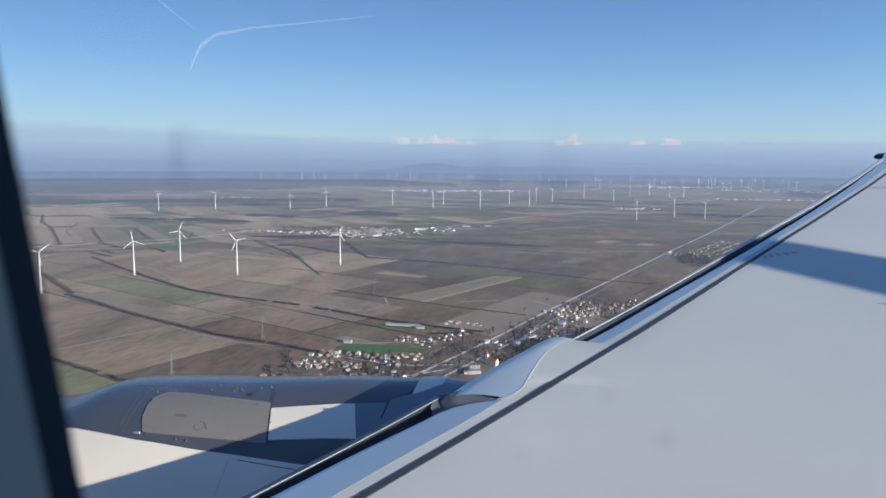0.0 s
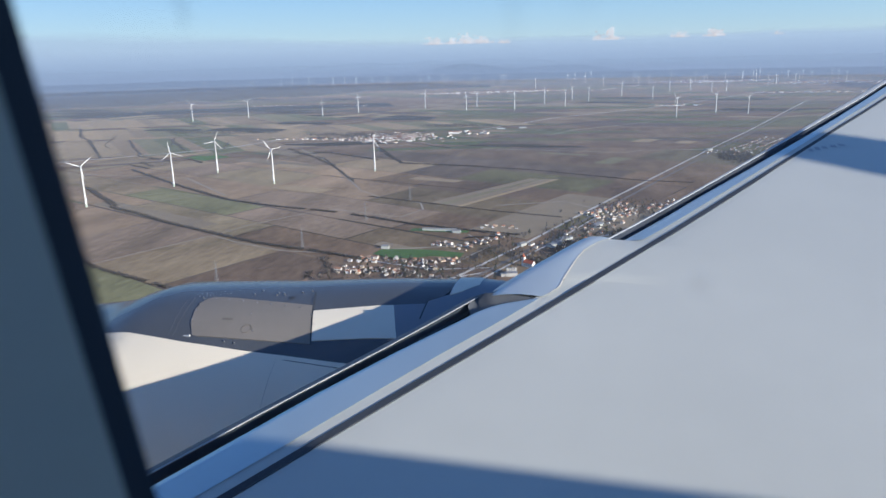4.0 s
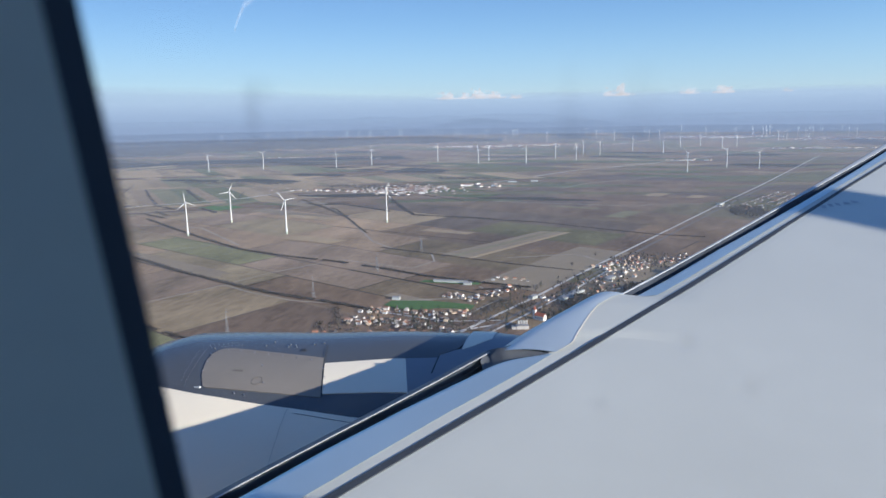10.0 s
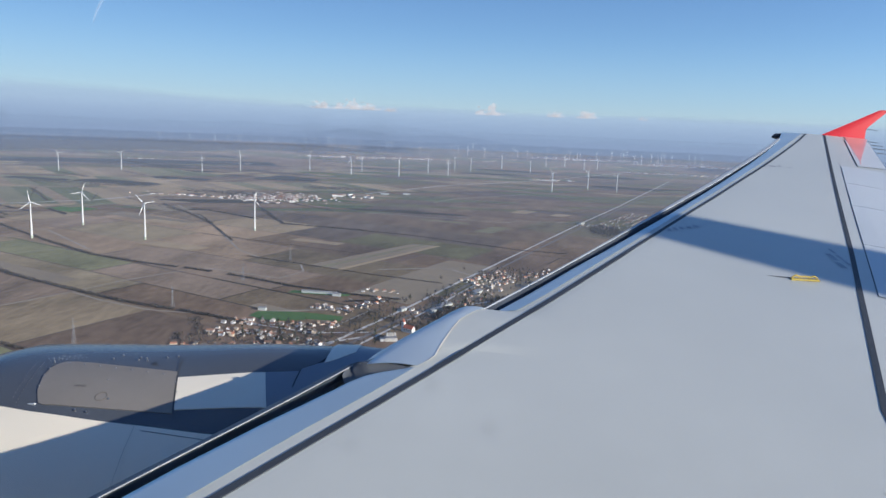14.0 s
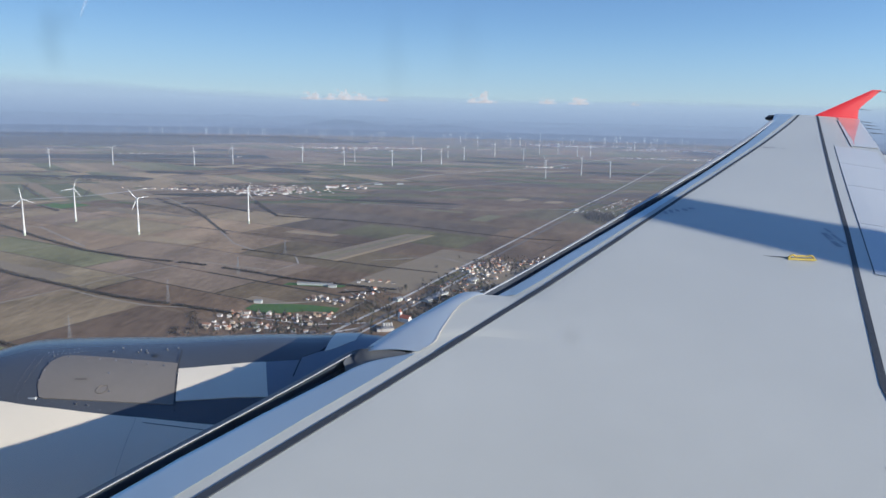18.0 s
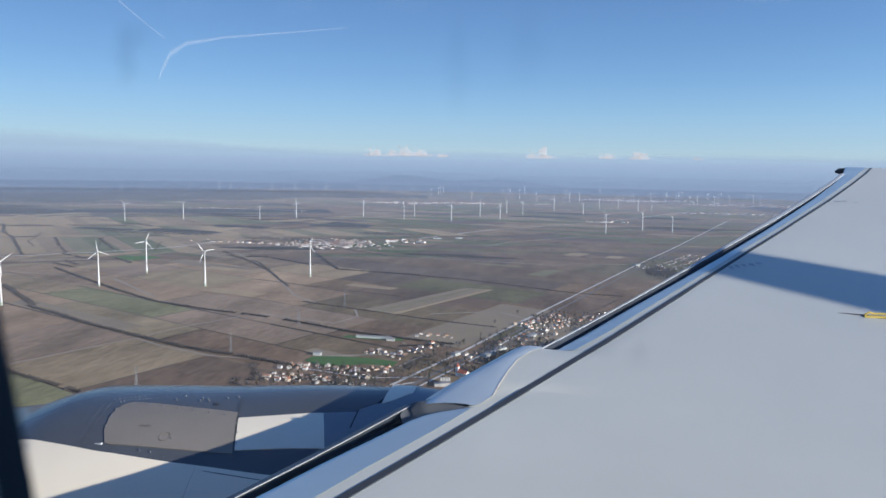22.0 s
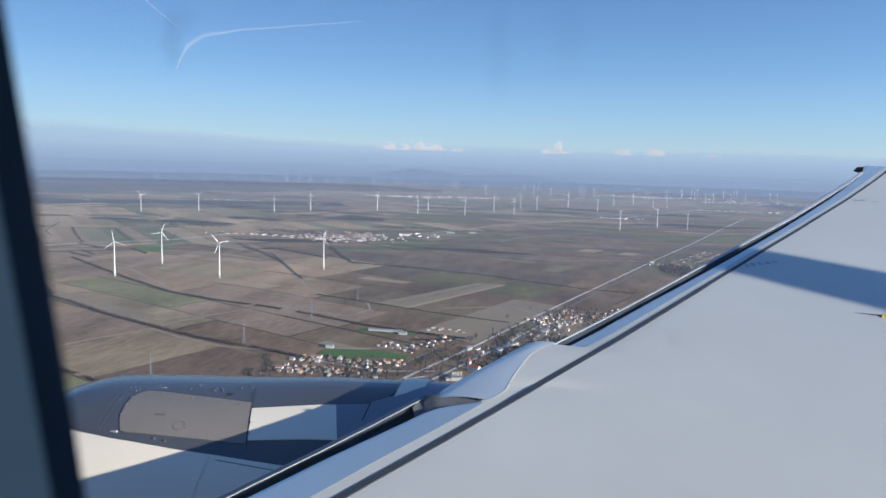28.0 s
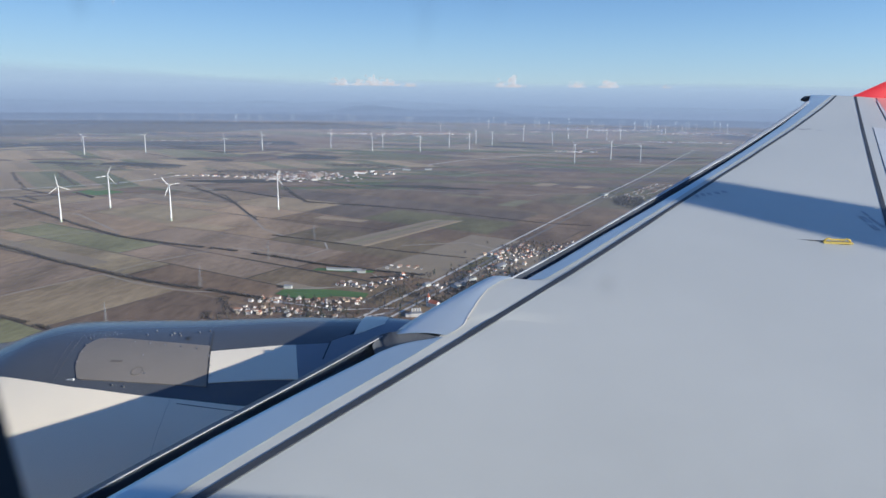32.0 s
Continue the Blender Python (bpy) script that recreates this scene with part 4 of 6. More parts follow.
tagged(part("rivets", bm, STEEL, engine, "rows of bright rivets"), kind="stuff")
bm = bmesh.new()
add_rod(bm, nac(0.93, 28.3, -0.004), nac(0.98, 28.5, 0.002), 0.004, 0.008, 10)
part("drain_vent", bm, PAINT_LIGHT, engine, "small pale vent")
bm = bmesh.new()
for a in range(20):
    p = [nac(1.33 + 0.032 * math.cos(q * math.tau / 20), 24.8 + 1.6 * math.sin(q * math.tau / 20), 0.0065) for q in (a, a + 1)]
    add_rod(bm, p[0], p[1], 0.002, 0.002, 4)
part("latch_ring", bm, PANEL_MARK, engine)
part("placard", grid([[nac(1.13 + 0.07 * i, 20.6 + 0.8 * j, 0.007) for j in (0, 1)] for i in (0, 1)]), PANEL_MARK, engine)
part("grille", grid([[nac(1.47 + 0.03 * i, 7.4 + 1.4 * j, 0.004) for j in (0, 1)] for i in (0, 1)]), SEALANT, engine)
# duct and fan disc inside the inlet, exhaust behind
bm = grid([[out(x, NY - r * math.sin(k * math.tau / 48), -2.58 + r * math.cos(k * math.tau / 48)) for k in range(48)] for x, r in ((-0.46, 0.80), (-0.44, 0.76), (-0.2, 0.74), (0.5, 0.78), (0.55, 0.1))], close_v=True)
smooth(part("inlet_duct", bm, STEEL, engine), 40)
bm = grid([[out(x, NY - r * math.sin(k * math.tau / 32), -2.47 + r * math.cos(k * math.tau / 32)) for k in range(32)] for x, r in ((3.6, 0.9), (3.58, 0.6), (4.3, 0.45), (4.9, 0.12))], close_v=True)
smooth(part("exhaust_cone", bm, STEEL, engine), 40)
# pylon between cowling and wing
rows = []
for i in range(9):
    x = 2.62 + 0.58 * i / 8
    top = float(np.interp(x, (2.62, 2.75, 3.2), (-1.50, -1.44, -1.47)))
    w = float(np.interp(x, (2.62, 3.2), (0.19, 0.18)))
    rows.append([(x, 6.04 + w * k / 4, top - 0.11 * abs(k / 4) ** 1.7) for k in range(-10, 11)])
smooth(part("pylon", grid(rows), PAINT, plane, "smooth blue-grey engine pylon"), 80)

# ---- fuselage, fin and cabin ----
FY, FZ, FR, FI = 0.10, -1.00, 1.935, 1.84
WIN_X0, WIN_X1, WIN_Z0, WIN_Z1 = 3.14, 4.00, -0.50, 0.40     # the cut in skin and lining for the seat's window


def hull(x, ang, r):
    return (x, FY + r * math.cos(ang), FZ + r * math.sin(ang))


def hull_scale(x):
    return float(np.interp(x, (-12, -11, -9, -7, 14, 20, 25), (0.15, 0.5, 0.85, 1, 1, 0.72, 0.3)))


def hull_mesh(r, x_from, x_to):
    """A tube with a row of windows to port and one opening on the starboard side."""
    xs = [x_from + 0.0]
    cuts = {WIN_X0, WIN_X1}
    k = -10
    while k < 18:
        cuts |= {1.03 + k * 0.53, 1.03 + k * 0.53 + 0.24}
        k += 1
    xs = sorted({x_from, x_to} | {c for c in cuts if x_from < c < x_to and (not WIN_X0 < c < WIN_X1)} | {float(v) for v in np.linspace(x_from, x_to, 24) if not (WIN_X0 - 0.6 < v < WIN_X1 + 0.6)})
    a0, a1 = math.asin((WIN_Z0 - FZ) / FR), math.asin((WIN_Z1 - FZ) / FR)
    port = [math.pi - math.asin((z - FZ) / FR) for z in (0.13, -0.2)]
    angs = sorted({a0, a1, *port} | {i * math.tau / 40 for i in range(40) if not (a0 < i * math.tau / 40 < a1) and not (port[0] < i * math.tau / 40 < port[1])})
    bm = bmesh.new()
    flat = [r - (0.05 * float(np.interp(math.degrees(a), (47, 53, 80, 100), (0, 1, 1, 0))) if r == FR else 0) for a in angs]     # crown flattened to draw its shadow on the wing further inboard
    vs = [[bm.verts.new((x, FY + f * hull_scale(x) * math.cos(a), FZ + f * hull_scale(x) * math.sin(a) + (1 - hull_scale(x)) * (1.2 if x > 10 else -0.3))) for a, f in zip(angs, flat)] for x in xs]
    for i in range(len(xs) - 1):
        for j in range(len(angs)):
            j2 = (j + 1) % len(angs)
            mid = (xs[i] + xs[i + 1]) / 2
            if angs[j] >= a0 - 1e-6 and angs[j2] <= a1 + 1e-6 and j2 > j and WIN_X0 < mid < WIN_X1:
                continue
            if j2 > j and angs[j] >= port[0] - 1e-6 and angs[j2] <= port[1] + 1e-6 and ((mid - 1.03) % 0.53) < 0.24 and -4 < mid < 10:
                continue
            bm.faces.new((vs[i][j], vs[i + 1][j], vs[i + 1][j2], vs[i][j2]))
    return bm


fuselage = smooth(part("fuselage", hull_mesh(FR, -12.0, 25.0), SKIN, plane, "white painted fuselage tube"), 30)
part("cabin_lining", hull_mesh(FI, -6.0, 12.0), PLASTIC, plane, "plain grey cabin side wall")
bm = bmesh.new()
for x in (-6.0, 12.0):
    bm.faces.new([bm.verts.new(hull(x, k * math.tau / 30, FI)) for k in range(30)])
add_box(bm, -6, 12, FY - 1.7, FY + 1.7, -1.30, -1.22)
part("cabin_floor", bm, PLASTIC, plane)
rows = []
for s, (x0, x1, t) in enumerate(((19.4, 25.0, 0.16), (21.17, 25.25, 0.14), (22.93, 25.5, 0.12), (24.7, 25.8, 0.09))):
    z = (0.9, 3.0, 5.1, 7.2)[s]
    rows.append([(x0, FY, z), (x0 + (x1 - x0) * 0.3, FY + t, z), (x0 + (x1 - x0) * 0.65, FY + t * 0.8, z), (x1, FY, z), (x0 + (x1 - x0) * 0.65, FY - t * 0.8, z), (x0 + (x1 - x0) * 0.3, FY - t, z)])
bm = grid(rows, close_v=True)
bm.faces.new([bm.verts.new(p) for p in rows[-1]])
part("tail_fin", bm, RED, plane, "tall red tail fin")


# the seat's window: rounded seal, flared reveal, clear pane
def window_ring(x0, x1, z0, z1, r, lean, y, n=10):
    """A rounded opening, its forward side leaning as lean says; y is its distance outboard at eye level."""
    pts = []
    for cx, cz, a0 in ((x1 - r, z1 - r, 0), (x0 + r, z1 - r, 90), (x0 + r, z0 + r, 180), (x1 - r, z0 + r, 270)):
        for k in range(n + 1):
            a = radians(a0 + 90 * k / n)
            px, pz = cx + r * math.cos(a), cz + r * math.sin(a)
            s = (x1 - px) / (x1 - x0)
            px += s * (-0.064 * pz - 0.147 * pz * pz) * lean
            pts.append((px, y - 0.111 * pz, pz))
    return pts


W = (3.4021, 3.72, -0.27, 0.22)
ring_in = window_ring(*W, 0.10, 1, 1.80)
ring_out = window_ring(W[0] - 0.007, W[1] + 0.007, W[2] - 0.007, W[3] + 0.007, 0.11, 1, 1.797)
ring_deep = window_ring(W[0] - 0.055, W[1] + 0.055, W[2] - 0.055, W[3] + 0.055, 0.13, 1, 1.845)
smooth(part("window_seal", grid([ring_deep, ring_in, ring_out], close_v=True), RUBBER, plane, "dark rubber seal round the cabin window"), 60)
flare = [ring_out]
for dx, y in ((0.022, 1.782), (0.05, 1.762), (0.085, 1.744), (0.125, 1.732), (0.20, 1.726), (0.5, 1.72)):
    flare.append(window_ring(W[0] - 0.007 - dx, W[1] + 0.007 + dx, W[2] - 0.007 - dx, W[3] + 0.007 + dx, 0.11 + dx * 0.6, 1, y))
smooth(part("window_reveal", grid(flare, close_v=True), PLASTIC, plane, "grey moulded plastic window surround"), 60)
part("window_frame", grid([ring_deep, [(x, FY + math.sqrt(FR ** 2 - (z - FZ) ** 2) + 0.003, z) for x, _, z in window_ring(WIN_X0 - 0.05, WIN_X1 + 0.05, WIN_Z0 - 0.05, WIN_Z1 + 0.05, 0.05, 0, 0)]], close_v=True), SKIN, plane)
bm = bmesh.new()
bm.faces.new([bm.verts.new((x, 1.835 - 0.111 * z, z)) for x, _, z in ring_deep])
glass = part("window_pane", bm, GLASS, plane, "clear window pane")
glass.visible_shadow = False
for w, el, sx, sz, amount in ((31.2, 4.2, 0.004, 0.010, 0.13), (30.4, 5.6, 0.006, 0.005, 0.08), (6.8, 4.0, 0.004, 0.016, 0.05), (1.5, 5.2, 0.006, 0.012, 0.04), (-41.8, -18.0, 0.003, 0.004, 0.2), (-38.5, -19.5, 0.002, 0.002, 0.16), (-3.0, -14.2, 0.0024, 0.003, 0.09), (-8.0, -17.5, 0.003, 0.003, 0.08), (4.0, -20.0, 0.003, 0.002, 0.08)):
    dy = 0.166
    cx, cz = 3.516 - dy * math.tan(radians(w)), dy / math.cos(radians(w)) * math.tan(radians(el))
    rows = [[(cx + sx * k * math.cos(q * math.tau / 14) * (1 + 0.25 * math.sin(3 * q + w)), 1.8335 - 0.111 * (cz + sz * k * math.sin(q * math.tau / 14)), cz + sz * k * math.sin(q * math.tau / 14)) for q in range(14)] for k in (0.02, 0.4, 0.7, 1.0)]
    dirt = part("smudge", grid(rows, close_v=True), SMUDGES[amount] if amount in SMUDGES else SMUDGES.setdefault(amount, mat_haze("window_dirt", (0.05, 0.06, 0.08), amount, 0.0, 1.0)), glass, "faint grey smudge of dirt")
    plan_uv(dirt.data, [(0, k) for k in (0.0, 0.3, 0.65, 1.0) for _ in range(14)])
    dirt.visible_shadow = False


# ---- the land ----
def span(d):
    """Distances beyond the near plain are drawn in, so that the horizon lies within sight."""
    return d if d < 2600 else 2600 + 2200 * (1 - math.exp((2600 - d) / 2200))


def far(x, y, z=0.0):
    """A place of the land at its true distance, as it stands in the scene."""
    dx, dy = x - EYE.x, y - EYE.y
    d = math.hypot(dx, dy)
    s = span(d) / max(d, 1)
    return Vector((EYE.x + s * dx, EYE.y + s * dy, ALT + s * (z - ALT)))


def shrink(x, y):
    d = math.hypot(x - EYE.x, y - EYE.y)
    return span(d) / max(d, 1)


def site(x, y, turn=0.0, size=1.0):
    """The pose of a thing that stands on the land."""
    p, s = far(x, y), shrink(x, y) * size
    return Matrix.Translation(p) @ Matrix.Rotation(radians(turn), 4, "Z") @ Matrix.Diagonal((s, s, s, 1))


def sheet(name, rows, material, parent=None, label=""):
    """A piece of land from rows of (x, y, z) plan points."""
    nu, nv = len(rows), len(rows[0])
    flat = [p for r in rows for p in r]
    verts = [far(*p) for p in flat]
    faces = [(i * nv + j, (i + 1) * nv + j, (i + 1) * nv + j + 1, i * nv + j + 1) for i in range(nu - 1) for j in range(nv - 1)]
    me = bpy.data.meshes.new(name)
    me.from_pydata(verts, [], faces)
    plan_uv(me, [(p[0], p[1]) for p in flat])
    me.materials.append(material)
    ob = new(name, me)
    if parent is not None:
        ob.parent = parent
    if label:
        ob["label"] = label
    return ob


radii = [0.1, 60, 150, 300] + [float(v) for v in np.geomspace(450, 90000, 66)]
rows = [[(EYE.x + r * math.cos(a * math.tau / 180), EYE.y + r * math.sin(a * math.tau / 180), 0) for a in range(181)] for r in radii]
ground = sheet("ground", rows, PLAIN)
tagged(ground, "flat winter farmland in brown, olive and green strips", "ground", kind="structure")

# fields in rows along the hedges
U, V = Vector((0.905, -0.425)), Vector((0.35, 0.937))
ORG = Vector((-800, 1250))


def plot(a, b):
    p = ORG + a * U + b * V
    return p.x, p.y


def field(a0, a1, b0, b1, material, z=0.25, label="", skew=0.0):
    na, nb = max(3, int((a1 - a0) / 70)), max(2, int((b1 - b0) / 60))
    rows = []
    for i in range(na + 1):
        s = i / na
        rows.append([(*plot(a0 + (a1 - a0) * s + skew * j / nb, b0 + (b1 - b0) * j / nb), z) for j in range(nb + 1)])
    return sheet("field", rows, material, ground, label)


rnd = random.Random(7)
belts = [(-520, -262), (-258, -4), (4, 118), (122, 236), (244, 420), (424, 640), (644, 800), (804, 1010), (1014, 1200), (1204, 1450), (1454, 1720), (1724, 2050), (2054, 2450)]
for row, (b0, b1) in enumerate(belts):
    a = -1700 - 150 * rnd.random()
    while a < 3600:
        w = rnd.uniform(170, 560)
        x, y = plot(a + w / 2, (b0 + b1) / 2)
        ang = math.degrees(math.atan2(-x, y))
        if y > 500 and -52 < ang < 52 and math.hypot(x, y) < 4200:
            # near forward fields take the brightened copy, fields far aft the darker soil
            field(a + 2, a + w - 2, b0, b1, FIELD_DARK if x > 850 else FIELD_BRIGHT if x < -640 and y < 2300 else FIELD_NEAR if math.hypot(x, y) < 2100 else FIELD, 0.2)
        a += w
# narrow strips on the far rising ground
for k in range(130):
    x, y = rnd.uniform(-3500, -1300), rnd.uniform(2350, 4400)
    if abs(math.degrees(math.atan2(-x, y))) > 47:
        continue
    q = radians(rnd.choice((62, 66, 70, 150)) + rnd.uniform(-4, 4))
    ln, w = rnd.uniform(180, 420), rnd.uniform(35, 110)
    ca, sa = math.cos(q), math.sin(q)
    sheet("field", [[(x + ca * ln * (i / 4 - 0.5) - sa * w * (j - 0.5), y + sa * ln * (i / 4 - 0.5) + ca * w * (j - 0.5), 0.5 + 0.004 * k) for j in (0, 1)] for i in range(5)], STRIPS, ground)
# long strips that run towards the wooded plateau
for o, ln, k0, k1 in (((-1940, 2290), 740, -7, 9), ((-2480, 2870), 620, -6, 13), ((-2950, 3400), 700, -4, 16), ((-1500, 2990), 420, -2, 4), ((-1000, 3420), 500, -8, 7)):
    off = 0.0
    for k in range(k0, k1):
        w = rnd.uniform(55, 105)
        base = Vector(o) + Vector((0.90, 0.43)) * (k0 * 80 + off)
        e, u = Vector((-0.68, 0.73)), Vector((0.90, 0.43))
        a = rnd.uniform(0, 60)
        sheet("field", [[(*(base + e * (a + (ln - a) * i / 8) + u * (w * j)), 1.3) for j in (0, 1)] for i in range(9)], STRIPS, ground)
        off += w + 1.5
# single fields that stand out
for a0, a1, b0, b1, m, label in ((420, 560, 318, 770, STUBBLE, "pale straw stubble strip"), (600, 690, 300, 730, STUBBLE, "pale straw stubble strip"),
                                 (-560, -80, 8, 60, STUBBLE, "pale straw stubble strip"), (330, 520, 122, 150, STUBBLE, "pale straw stubble strip"),
                                 (-900, -520, 700, 780, STUBBLE, "pale straw stubble strip"), (-1150, -800, 900, 1010, STUBBLE, "pale straw stubble strip"), (1150, 1500, 700, 800, STUBBLE, "pale straw stubble strip"), (1750, 1950, 900, 1000, STUBBLE, "pale straw stubble strip"),
                                 (-1150, -1000, 640, 760, WINTER_GREEN, "green winter crop")):
    field(a0, a1, b0, b1, m, 0.45, label)

sheet("field", [[(-434 + 158 * k / 6, 1159 - 23 * math.sin(math.pi * min(1, k / 4)) + 3 * k / 6, 1.2), (-430 + 154 * k / 6, 1190 + 12 * math.sin(math.pi * k / 6), 1.2)] for k in range(7)], WINTER_GREEN, ground, "bright green winter crop beside the village")
sheet("field", [[(-425 + 120 * k / 4, 1340, 1.2), (-420 + 118 * k / 4, 1362, 1.2)] for k in range(5)], WINTER_GREEN, ground, "green strip behind the sheds")
# light strips of stubble and fresh tilth side by side
for k in range(6):
    s0, s1 = k / 6 + 0.008, (k + 1) / 6
    sheet("field", [[(-462 + 85 * s + 185 * i / 6, 1630 - 44 * s + (378 + 36 * s) * i / 6, 1.5) for s in (s0, s1)] for i in range(7)], STRIPS if k % 3 == 2 else STUBBLE, ground)
for x, y, w, d in ((-10, 2940, 70, 110), (150, 2900, 60, 90), (-330, 2560, 180, 26), (-620, 1960, 150, 40), (-960, 1760, 170, 60), (-1180, 2160, 210, 60), (-120, 2330, 60, 150)):
    sheet("field", [[(x + w * i / 4 + 0.4 * d * j, y - 0.3 * w * i / 4 + d * j, 1.45) for j in (0, 1)] for i in range(5)], STRIPS, ground)


def ribbon(name, pts, width, material, z=0.6, label="", step=60):
    """A road or track over the land."""
    path = []
    for (x0, y0), (x1, y1) in zip(pts, pts[1:]):
        n = max(1, int(math.hypot(x1 - x0, y1 - y0) / step))
        path += [(x0 + (x1 - x0) * k / n, y0 + (y1 - y0) * k / n) for k in range(n)]
    path.append(pts[-1])
    rows = []
    for i, (x, y) in enumerate(path):
        (xa, ya), (xb, yb) = path[max(0, i - 1)], path[min(len(path) - 1, i + 1)]
        d = math.hypot(xb - xa, yb - ya)
        nx, ny = -(yb - ya) / d * width / 2, (xb - xa) / d * width / 2
        rows.append([(x - nx, y - ny, z), (x + nx, y + ny, z)])
    ob = sheet(name, rows, material)
    return tagged(ob, label, "road", kind="structure")


MAIN = [(-420, 480), (-330, 830), (-250, 1070), (-180, 1280), (-100, 1550), (280, 2770), (470, 3350), (1180, 5640)]
ribbon("road", MAIN, 6.5, ROAD, 0.7, "pale straight country road through the village")
ribbon("railway", [(x + 26, y - 6) for x, y in MAIN], 7, RAIL, 0.8, "railway line beside the road")
ribbon("road", [(x + 40, y - 8) for x, y in MAIN[:5]], 5, ROAD, 0.75, "narrow service road along the railway")
for pts in ([(-960, 860), (-868, 1093), (-802, 1248), (-773, 1350), (-706, 1478)], [(-1230, 1460), (-1141, 1585), (-1084, 1650)], [(-806, 1240), (-718, 1193), (-610, 1154), (-483, 1151)]):
    ribbon("track", pts, 4, TRACK, 0.6, "pale dirt track between fields")
ribbon("track", [(-1591, 2734), (-1418, 2711), (-1279, 2640), (-1021, 2307), (-842, 2023), (-689, 1767), (-597, 1676), (-485, 1629), (-455, 1550), (-483, 1464), (-669, 1524)], 5, TRACK, 0.6, "pale winding farm track")
ribbon("track", [(-430, 1190), (-300, 1240), (-270, 1250)], 6, TRACK, 0.6, "pale dirt track between fields")
ribbon("track", [(-300, 1620), (-150, 1690), (-60, 1600)], 6, TRACK, 0.6, "pale dirt track between fields")
ribbon("track", [(-1950, 2260), (-1690, 2520), (-1540, 2770), (-990, 2970)], 9, TRACK, 0.6, "pale farm track")
ribbon("track", [(-710, 3440), (-410, 4170), (-130, 4550), (310, 5250), (1110, 6960)], 12, ROAD, 0.6, "pale country road across the plain")
ribbon("road", [(-2080, 2080), (-1916, 2289), (-1740, 2469), (-1605, 2642), (-1559, 2785), (-1521, 2964)], 12, ROAD, 1.6, "pale straight country road")
ribbon("track", [(-550, 2690), (-20, 2610), (30, 2680), (260, 2720)], 10, TRACK, 0.6, "pale farm track")
ribbon("track", [(-350, 3180), (-270, 3420), (80, 3850)], 9, TRACK, 0.6, "pale farm track")
ribbon("track", [(-370, 7480), (-100, 8190), (340, 9760), (710, 10370)], 30, ROAD, 0.6, "pale far road")
ribbon("track", [(-2500, 2000), (-1300, 1900), (-1020, 1650)], 6, TRACK, 0.6, "pale farm track")
ribbon("track", [(-480, 955), (-300, 1010), (-215, 1085)], 6, ROAD, 0.65, "village street")
ribbon("track", [(-440, 1120), (-300, 1085), (-215, 1110)], 5, ROAD, 0.65, "village street")
ribbon("track", [(-120, 1290), (20, 1420), (120, 1600)], 6, ROAD, 0.65, "village street")
ribbon("track", [(-300, 1060), (-240, 1250), (-300, 1330)], 4, TRACK, 0.62, "pale dirt track")
ribbon("track", [(560, 2050), (700, 2350), (900, 2900), (1150, 3800)], 7, TRACK, 0.6, "pale farm track")


# ---- trees ----
def add_bare_tree(bm, x, y, h, r, rng, twigs=9, base=0.0):
    """A leafless tree: a trunk that forks into thin blades of twigs."""
    s = shrink(x, y)
    o = far(x, y, base)
    def tri(a, b, c):
        bm.faces.new([bm.verts.new(o + s * Vector(p)) for p in (a, b, c)])
    t = h * 0.045
    for k in range(3):
        q = k * 2.1
        tri((t * math.cos(q), t * math.sin(q), 0), (t * math.cos(q + 2.1), t * math.sin(q + 2.1), 0), (0, 0, h * 0.75))
    for k in range(twigs):
        q, lift = rng.uniform(0, math.tau), rng.uniform(0.12, 0.6)
        e = rng.uniform(0.55, 1.0)
        ex, ey, ez = r * e * math.cos(q), r * e * math.sin(q), h * min(1, lift + rng.uniform(0.25, 0.5))
        w = r * rng.uniform(0.28, 0.5)
        px, py = -math.sin(q) * w, math.cos(q) * w
        tri((0, 0, h * lift * 0.7), (ex + px, ey + py, ez * 0.86), (ex - px * 0.6, ey - py * 0.6, ez))
        tri((ex * 0.4, ey * 0.4, h * lift), (ex * 0.9 + px, ey * 0.9 - px, ez * 0.8), (ex * 0.5 - px, ey * 0.5, ez * 1.05))


def hedge(pts, width, h, density, seed, label, material=TWIG, twigs=8):
    rng = random.Random(seed)
    bm = bmesh.new()
    for (x0, y0), (x1, y1) in zip(pts, pts[1:]):
        d = math.hypot(x1 - x0, y1 - y0)
        nx, ny = -(y1 - y0) / d, (x1 - x0) / d
        for k in range(int(d * density * 4.2)):
            s, off = rng.random(), rng.gauss(0, width / 3)
            if noise.noise(Vector((x0 + (x1 - x0) * s, y0 + (y1 - y0) * s, seed)) * 0.02) < -0.45:
                continue
            hh = h * rng.uniform(0.34, 0.62)
            add_bare_tree(bm, x0 + (x1 - x0) * s + nx * off, y0 + (y1 - y0) * s + ny * off, hh, hh * rng.uniform(0.5, 0.75), rng, twigs)
    return tagged(part("hedgerow", bm, material), label, "hedge", "field hedges", "stuff")


